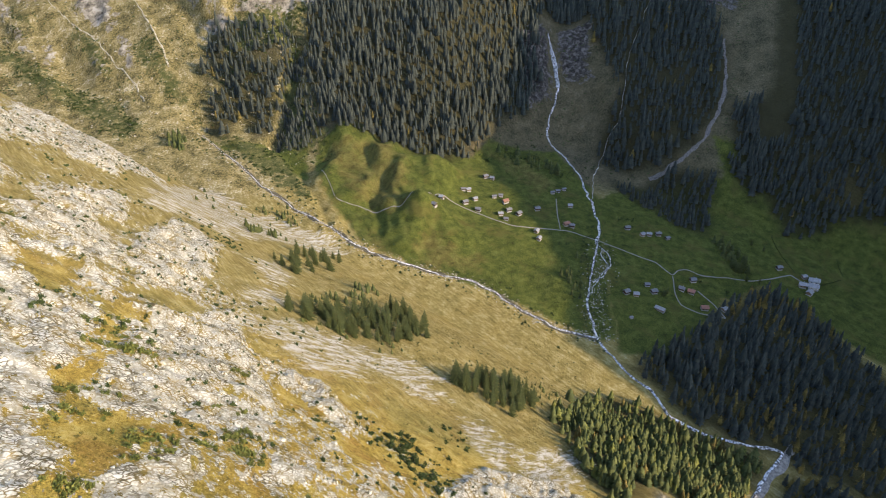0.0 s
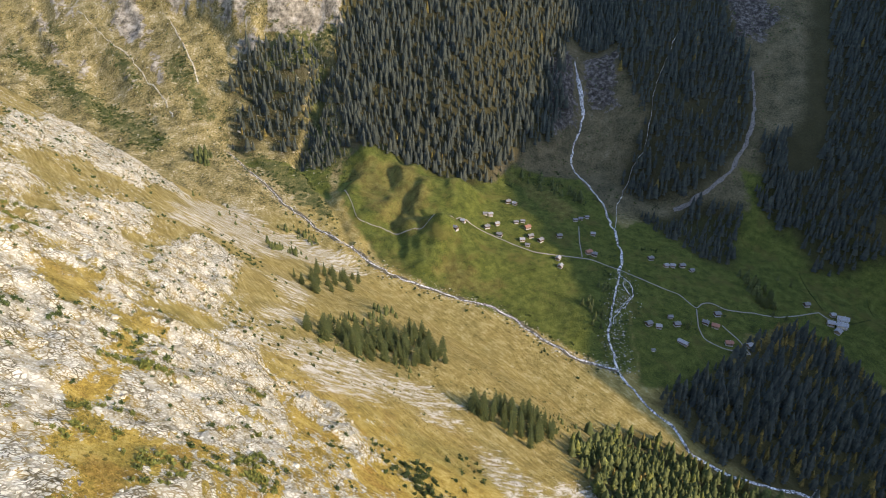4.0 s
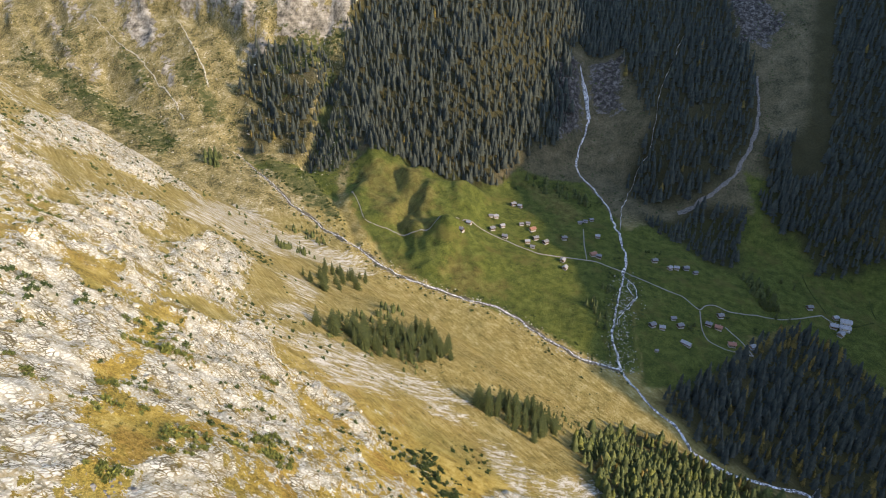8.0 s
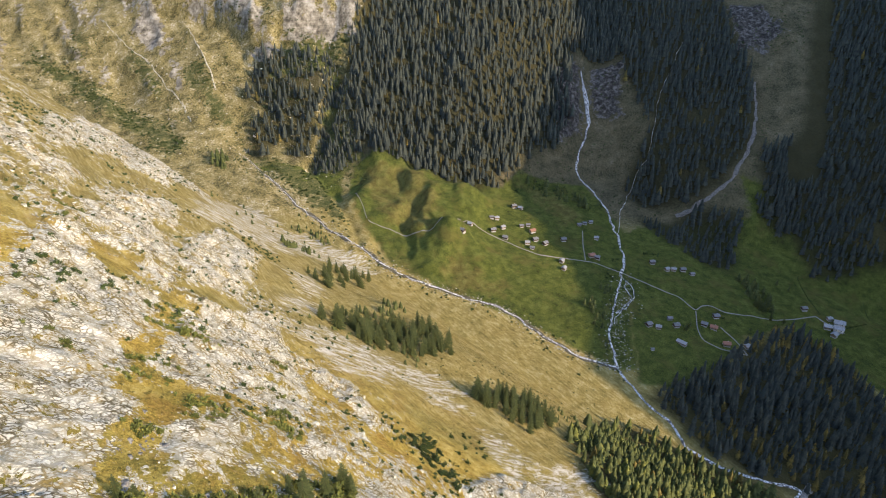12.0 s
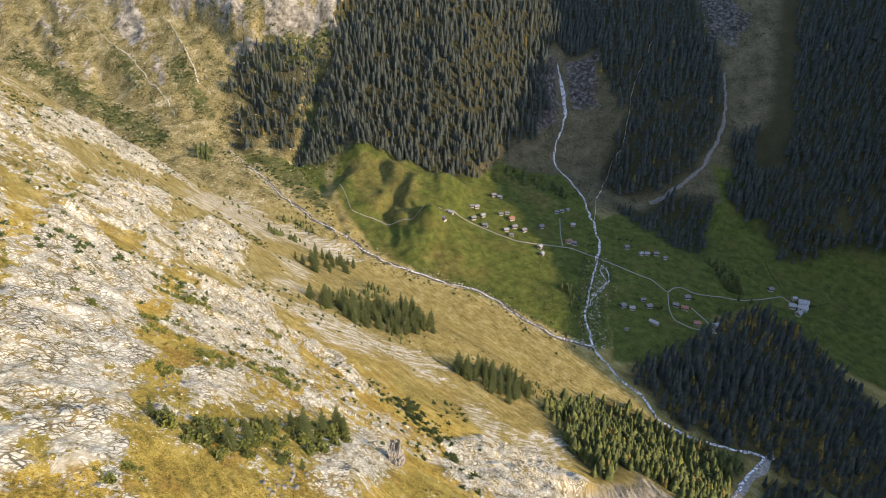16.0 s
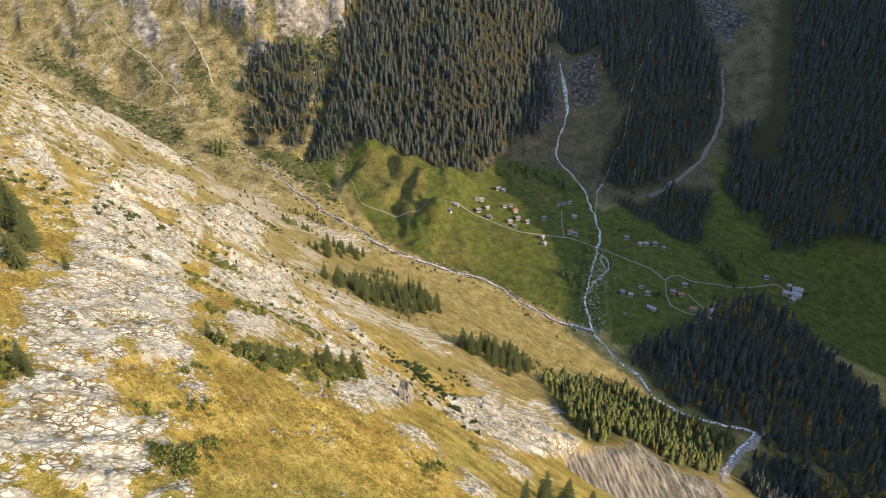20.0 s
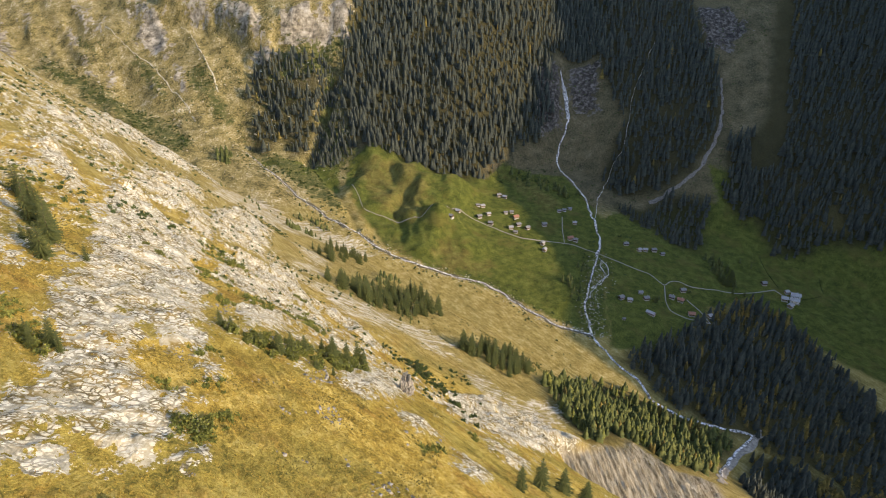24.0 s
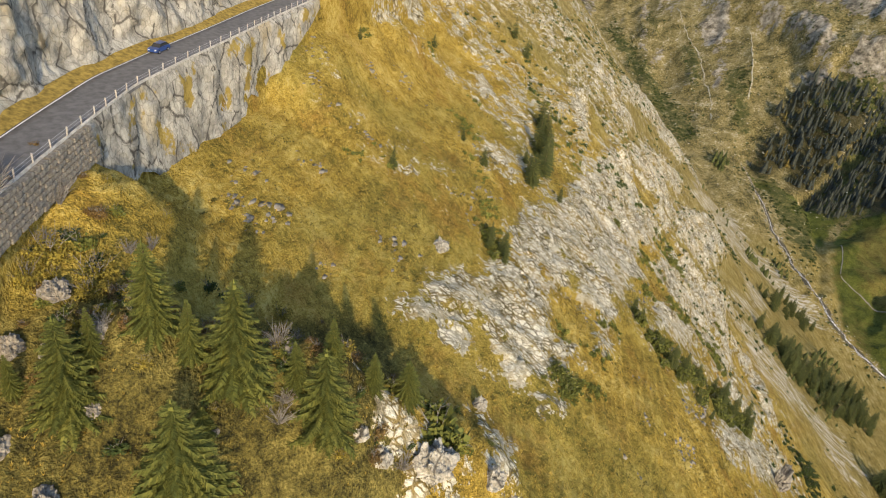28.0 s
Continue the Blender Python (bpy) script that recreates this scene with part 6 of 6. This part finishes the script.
MIDDLE = ((5, 80, 749, 30), (0, 83, 731, 20), (1, 72, 721, 5), (2, 78, 711, -15), (0, 95, 724, 40), (0, 120, 739, 15), (2, 146, 784, 10), (2, 163, 796, 20), (2, 154, 789, 0), (1, 165, 753, -8), (5, 153, 709, 25), (0, 160, 707, -20))
EAST = ((1, 113, 687, 60), (1, 114, 671, 62), (0, 232, 717, 10), (1, 248, 704, 25), (1, 257, 706, -15), (0, 269, 708, 5), (2, 279, 701, 20), (2, 228, 604, 5), (0, 200, 585, 30), (1, 210, 582, -10), (0, 232, 591, 15))
HAMLET = ((0, 267, 602, -30), (5, 277, 599, -25), (0, 285, 619, 10), (5, 283, 572, -5), (1, 306, 573, 20), (0, 406, 663, 10), (1, 432, 651, 10))
for row in (WEST, MIDDLE, EAST, HAMLET):
    for kind, x, y, turn in row:
        settle(kind, x, y, turn)
settle(4, 231, 562, -42)
for kind, x, y, turn, s in ((1, 422, 634, -15, 1.0), (3, 440, 643, -20, 1.0), (3, 434, 632, -20, 0.95), (1, 424, 620, 40, 0.9)):
    settle(kind, x, y, turn, s, "farm buildings")
settle(2, 195, 543, 10, 0.5, "huts")


# ---- road on its ledge ----
MAT_KERB = plain("old_concrete", (0.46, 0.44, 0.39), 0.9, 0.3, 1.2)


def road_frame(gap):
    p = resample(ROAD, gap)
    d = np.gradient(p, axis=0)
    d /= np.linalg.norm(d, axis=1)[:, None]
    return p, d, np.stack([-d[:, 1], d[:, 0]], 1)


def strip(name, offs, zs, mat, gap=1.5, i0=0, i1=None):
    p, d, n = road_frame(gap)
    p, n = p[i0:i1], n[i0:i1]
    o = np.array(offs)
    x, y = p[:, 0, None] + n[:, 0, None] * o, p[:, 1, None] + n[:, 1, None] * o
    z = np.broadcast_to(ROAD_Z + np.array(zs), x.shape)
    return link_mesh(name, np.stack([x, y, z], -1).reshape(-1, 3), grid_faces(len(p), len(offs)), mat, True)


tagged(strip("road", (-3.5, -3.45, -1.7, 0.0, 1.7, 3.25, 3.3), (-0.6, 0.16, 0.19, 0.21, 0.19, 0.16, -0.3), MAT_ASPHALT), "worn grey asphalt mountain road on a ledge", "road", kind="structure")
tagged(strip("edge_line", (2.85, 3.08), (0.185, 0.182), MAT_LINE), "white painted road edge line", "road marking", kind="structure")
tagged(strip("kerb", (-3.58, -3.56, -3.34, -3.32), (-0.1, 0.20, 0.20, 0.14), MAT_KERB), "low whitewashed concrete kerb along the drop", "kerb", kind="structure")

guard = tagged(new("guard_fence"), "grey post and wire fence along the road's outer edge", "fence")
p, d, n = road_frame(3.3)
post_me = None
tops = []
for i in range(12, min(len(p), 62)):
    x, y = p[i] + n[i] * -3.45
    if post_me is None:
        bm = bmesh.new()
        block(bm, -0.07, 0.07, -0.09, 0.09, 0.0, 1.15)
        bmesh.ops.bevel(bm, geom=bm.edges[:], offset=0.015, segments=1, affect="EDGES")
        post_me = bpy.data.meshes.new("post")
        bm.to_mesh(post_me)
        bm.free()
        post_me.materials.append(MAT_BASE)
    ob = part("post", post_me, None, guard)
    ob.location = (x, y, ROAD_Z + 0.15)
    ob.rotation_euler = (0.05 * math.sin(i * 2.3), 0.05 * math.cos(i * 3.1), math.atan2(d[i, 1], d[i, 0]))
    tops.append((x, y))
MAT_WIRE = plain("galvanised_wire", (0.40, 0.40, 0.40), 0.45, 0.1, 4.0, 0.5)
for hz in (0.55, 0.95):
    co, fa = [], []
    for x, y in tops:
        co += [(x, y, ROAD_Z + 0.15 + hz - 0.02), (x + 0.02, y + 0.02, ROAD_Z + 0.15 + hz), (x, y, ROAD_Z + 0.15 + hz + 0.02)]
    for i in range(len(tops) - 1):
        fa += [(3 * i + k, 3 * i + (k + 1) % 3, 3 * i + 3 + (k + 1) % 3, 3 * i + 3 + k) for k in range(3)]
    part("wire", mesh_of("wire", co, fa, MAT_WIRE), None, guard)


def cliff(name, label, side, a0, a1, height, lean, start, seed, back=0.0):
    """A rock face along the road: side 1 above it, -1 below it."""
    gap = 0.6
    p, d, n = road_frame(gap)
    run = np.arange(len(p)) * gap
    sel = (run > a0) & (run < a1)
    p, n, run = p[sel], n[sel], run[sel]
    hs = np.linspace(0, 1, 86 if side > 0 else 44)
    R, T = np.meshgrid(run, hs, indexing="ij")
    top = height(run)[:, None]
    hz = T * top
    rough = 3.6 * fbm(R, hz * 0.8, 16.0, 3, seed) + 2.0 * ridged(R * 1.0, hz * 0.6, 9.0, 3, seed + 3) + 0.9 * fbm(R, hz * 0.8, 1.9, 3, seed + 6)
    rough = rough + 0.5 * np.round(6 * fbm(R + 0.4 * hz, hz * 0.7, 7.0, 2, seed + 9))
    grow = step(0, 0.06, T) if side > 0 else step(0, 0.12, T)
    o = start + lean * hz + grow * (rough + 0.4) * (1.0 if side > 0 else 0.45)
    o = o * side
    x, y = p[:, 0, None] + n[:, 0, None] * o, p[:, 1, None] + n[:, 1, None] * o
    z = ROAD_Z + side * hz - (0.3 if side > 0 else 0.0)
    if back:
        o2 = (o[:, -1:] + back)
        x = np.concatenate([x, p[:, 0, None] + n[:, 0, None] * o2], 1)
        y = np.concatenate([y, p[:, 1, None] + n[:, 1, None] * o2], 1)
        z = np.concatenate([z, z[:, -1:] + 3], 1)
    grassy = np.ones(x.shape) * (0.12 if side > 0 else 0.95)
    ob = link_mesh(name, np.stack([x, y, z], -1).reshape(-1, 3), grid_faces(*x.shape), MAT_FACE, False, {"grassy": grassy})
    return tagged(ob, label, "cliff", kind="structure")


cliff("cliff_above_road", "grey limestone cliff with cracks and ochre stains above the road", 1, 6, 330, lambda r: 46 + 8 * fbm(r, r * 0, 30.0, 2, 3), 0.16, 5.0, 91, 24.0)
cliff("cliff_below_road", "pale grey rock face dropping below the road", -1, 20, 170, lambda r: 1.2 + np.interp(r, [20, 66, 80, 95, 110, 128, 142, 156, 170], [3, 4, 8, 15, 18, 15, 11, 5, 1]) * (1 + 0.9 * fbm(r, r * 0, 13.0, 3, 7)), 0.13, 3.45, 95)
tagged(strip("verge", (3.3, 3.8, 4.6, 5.8), (0.05, 0.28, 0.45, 0.9), MAT_VERGE), "dry grass verge under the cliff", "grass", kind="structure")


# ---- parked blue car ----
def make_car():
    car = tagged(new("car"), "blue hatchback car on the mountain road", "car")
    prof = [(-2.05, 0.32), (-2.1, 0.62), (-2.02, 0.86), (-1.15, 0.98), (-0.95, 1.02), (0.9, 1.04), (1.75, 1.0), (2.02, 0.82), (2.06, 0.45), (1.98, 0.30)]
    bm = bmesh.new()
    rings = []
    for y, inset in ((-0.86, 0.06), (-0.80, 0.0), (0.80, 0.0), (0.86, 0.06)):
        rings.append([bm.verts.new((x * (1 - inset * 0.3), y, z - inset * 0.4 * (z - 0.3))) for x, z in prof])
    for a, b in zip(rings, rings[1:]):
        for i in range(len(prof)):
            j = (i + 1) % len(prof)
            bm.faces.new((a[i], a[j], b[j], b[i]))
    bm.faces.new(rings[0]), bm.faces.new(rings[-1])
    bmesh.ops.recalc_face_normals(bm, faces=bm.faces)
    body = part("body", bm, MAT_CARBLUE, car, "blue painted body")
    bm = bmesh.new()
    lo = [(-1.2, 0.95), (1.85, 0.98)]
    hi = [(-0.45, 1.44), (1.35, 1.46)]
    v = []
    for y, k in ((-0.78, 0), (0.78, 0)):
        s = -1 if y < 0 else 1
        v.append([bm.verts.new((lo[0][0], y, lo[0][1])), bm.verts.new((lo[1][0], y, lo[1][1])), bm.verts.new((hi[1][0], y - s * 0.16, hi[1][1])), bm.verts.new((hi[0][0], y - s * 0.16, hi[0][1]))])
    a, b = v
    for f in ((a[0], a[1], a[2], a[3]), (b[3], b[2], b[1], b[0]), (a[0], a[3], b[3], b[0]), (a[1], b[1], b[2], a[2])):
        bm.faces.new(f)
    part("window", bm, MAT_WINDOW, car, "dark tinted windows")
    bm = bmesh.new()
    block(bm, -0.47, 1.38, -0.62, 0.62, 1.44, 1.49)
    bmesh.ops.bevel(bm, geom=bm.edges[:], offset=0.02, segments=2, affect="EDGES")
    part("roof", bm, MAT_CARBLUE, car, "blue painted roof")
    for x in (-1.3, 1.28):
        for y in (-0.80, 0.80):
            bm = bmesh.new()
            bmesh.ops.create_cone(bm, cap_ends=True, segments=18, radius1=0.31, radius2=0.31, depth=0.2, matrix=Matrix.Translation((x, y, 0.31)) @ Matrix.Rotation(radians(90), 4, "X"))
            wheel = part("wheel", bm, MAT_TYRE, car, "black rubber tyre")
            bm = bmesh.new()
            bmesh.ops.create_cone(bm, cap_ends=True, segments=14, radius1=0.2, radius2=0.17, depth=0.22, matrix=Matrix.Translation((x, y * 1.01, 0.31)) @ Matrix.Rotation(radians(90), 4, "X"))
            part("rim", bm, MAT_WIRE, wheel, "silver alloy rim")
    for y in (-0.6, 0.6):
        bm = bmesh.new()
        block(bm, -2.1, -1.9, y - 0.18, y + 0.18, 0.62, 0.78)
        part("headlight", bm, MAT_LINE, car, "clear headlight")
        bm = bmesh.new()
        block(bm, 1.92, 2.08, y - 0.14, y + 0.14, 0.66, 0.86)
        part("tail_light", bm, MAT_TAIL, car, "red tail light")
    return car


MAT_CARBLUE = plain("car_paint", (0.02, 0.055, 0.20), 0.3, 0.05, 1.0, 0.6)
MAT_TYRE = plain("rubber", (0.02, 0.02, 0.02), 0.8, 0.2, 4.0)
MAT_TAIL = plain("red_lens", (0.4, 0.02, 0.02), 0.3, 0.1, 4.0)
car = make_car()
CAR_AT = (-108.6, -55.4)
car.matrix_basis = pose(CAR_AT[0], CAR_AT[1], ROAD_Z + 0.2, 0, 0, 128)


# ---- rock tooth on the slope ----
def rock_tooth(x, y, h, r, label, seed, mat=None):
    rng = random.Random(seed)
    bm = bmesh.new()
    bmesh.ops.create_icosphere(bm, subdivisions=5, radius=1.0)
    for v in bm.verts:
        c = v.co.copy()
        facet = noise.voronoi(c * 1.9 + Vector((seed, 0, 0)))[0]
        k = 1.0 + 0.34 * noise.noise(c * 1.7 + Vector((seed, 0, 0))) - 0.14 * max(0.0, 0.25 - (facet[1] - facet[0])) + 0.17 * noise.noise(c * 4.5) + 0.09 * noise.noise(c * 9) + 0.05 * noise.noise(c * 19)
        t = (c.z + 1) / 2
        v.co = Vector((c.x * r * k * (1.15 - 0.55 * t), c.y * r * k * (1.05 - 0.5 * t), (c.z * 0.5 + 0.42) * h * k))
    me = bpy.data.meshes.new("rock_tooth")
    bm.to_mesh(me)
    bm.free()
    me.materials.append(mat or MAT_FACE)
    ob = new("rock_tooth", me)
    ob.matrix_basis = pose(x, y, land(x, y) - 0.6, 0, 8, rng.uniform(0, 360))
    return tagged(ob, label, "rock")


# darker rock on this tooth stands in for its shaded overhang
rock_tooth(-15.5, 107, 9.5, 3.4, "pointed rock tooth standing out of the slope, greyed for its shaded overhang", 3, MAT_GREYROCK)
rock_tooth(-33.4, -52.6, 5.2, 3.4, "white limestone crag at the edge of the spur", 5)
rock_tooth(-30.6, -42.5, 3.4, 2.0, "white limestone crag at the edge of the spur", 8)
rock_tooth(-35.4, -59.8, 2.6, 1.5, "narrow pale rock rib in the dry grass", 10)
rock_tooth(-36.9, -62.0, 1.9, 1.1, "narrow pale rock rib in the dry grass", 24)
rock_tooth(-43.5, -32, 3.0, 1.3, "small pale rock point in the grass", 9)
rock_tooth(-79, -11, 3.0, 2.2, "pale rock outcrop in the golden grass", 11)
rock_tooth(-52.5, -84.0, 2.0, 1.4, "grey boulder between the spruces", 12, MAT_GREYROCK)
rock_tooth(-45.5, -66.5, 1.5, 1.2, "grey boulder in the dry grass", 13, MAT_GREYROCK)
for bx, by, h, seed in ((-62.5, -91.5, 2.0, 14), (-58.5, -91.0, 2.2, 15), (-55.0, -88.0, 1.8, 16), (-62.0, -85.5, 2.4, 17), (-47.5, -87.0, 1.4, 18), (-50.0, -95.5, 2.6, 19), (-42.5, -77.5, 1.2, 20), (-53.5, -77.5, 1.8, 21), (-44.0, -93.0, 2.2, 22), (-57.0, -82.5, 1.3, 23)):
    rock_tooth(bx, by, h, h * 0.75, "grey lichen-stained boulder in the undergrowth", seed, MAT_GREYROCK)


# ---- dry-stone wall under the road's outer edge ----
def retaining_wall(a0, a1, height):
    p, d, n = road_frame(0.25)
    rng = random.Random(31)
    wall = tagged(new("retaining_wall"), "dark dry-stone retaining wall under the road's edge", "wall", kind="structure")
    shapes = []
    for k in range(6):
        bm = bmesh.new()
        bmesh.ops.create_cube(bm, size=1.0)
        for v in bm.verts:
            v.co = Vector([c * rng.uniform(0.82, 1.0) for c in v.co])
        bmesh.ops.bevel(bm, geom=bm.edges[:], offset=0.07, segments=1, affect="EDGES")
        me = bpy.data.meshes.new("stone")
        bm.to_mesh(me)
        bm.free()
        me.materials.append(MAT_GREYROCK)
        shapes.append(me)
    z = 0.0
    while z < height:
        tall = rng.uniform(0.45, 0.75)
        run = a0 + rng.uniform(0, 0.6)
        while run < a1 - 0.3:
            wide = rng.uniform(0.7, 1.5)
            i = min(int((run + wide / 2) / 0.25), len(p) - 1)
            x, y = p[i] - n[i] * (3.85 + 0.18 * z + rng.uniform(-0.08, 0.12))
            ob = part("stone", rng.choice(shapes), None, wall)
            ob.location = (x, y, ROAD_Z - 0.05 - z - tall / 2)
            ob.rotation_euler = (rng.uniform(-0.06, 0.06), rng.uniform(-0.06, 0.06), math.atan2(d[i, 1], d[i, 0]))
            ob.scale = (wide, 0.9, tall)
            run += wide
        z += tall


retaining_wall(38.0, 77.0, 4.2)
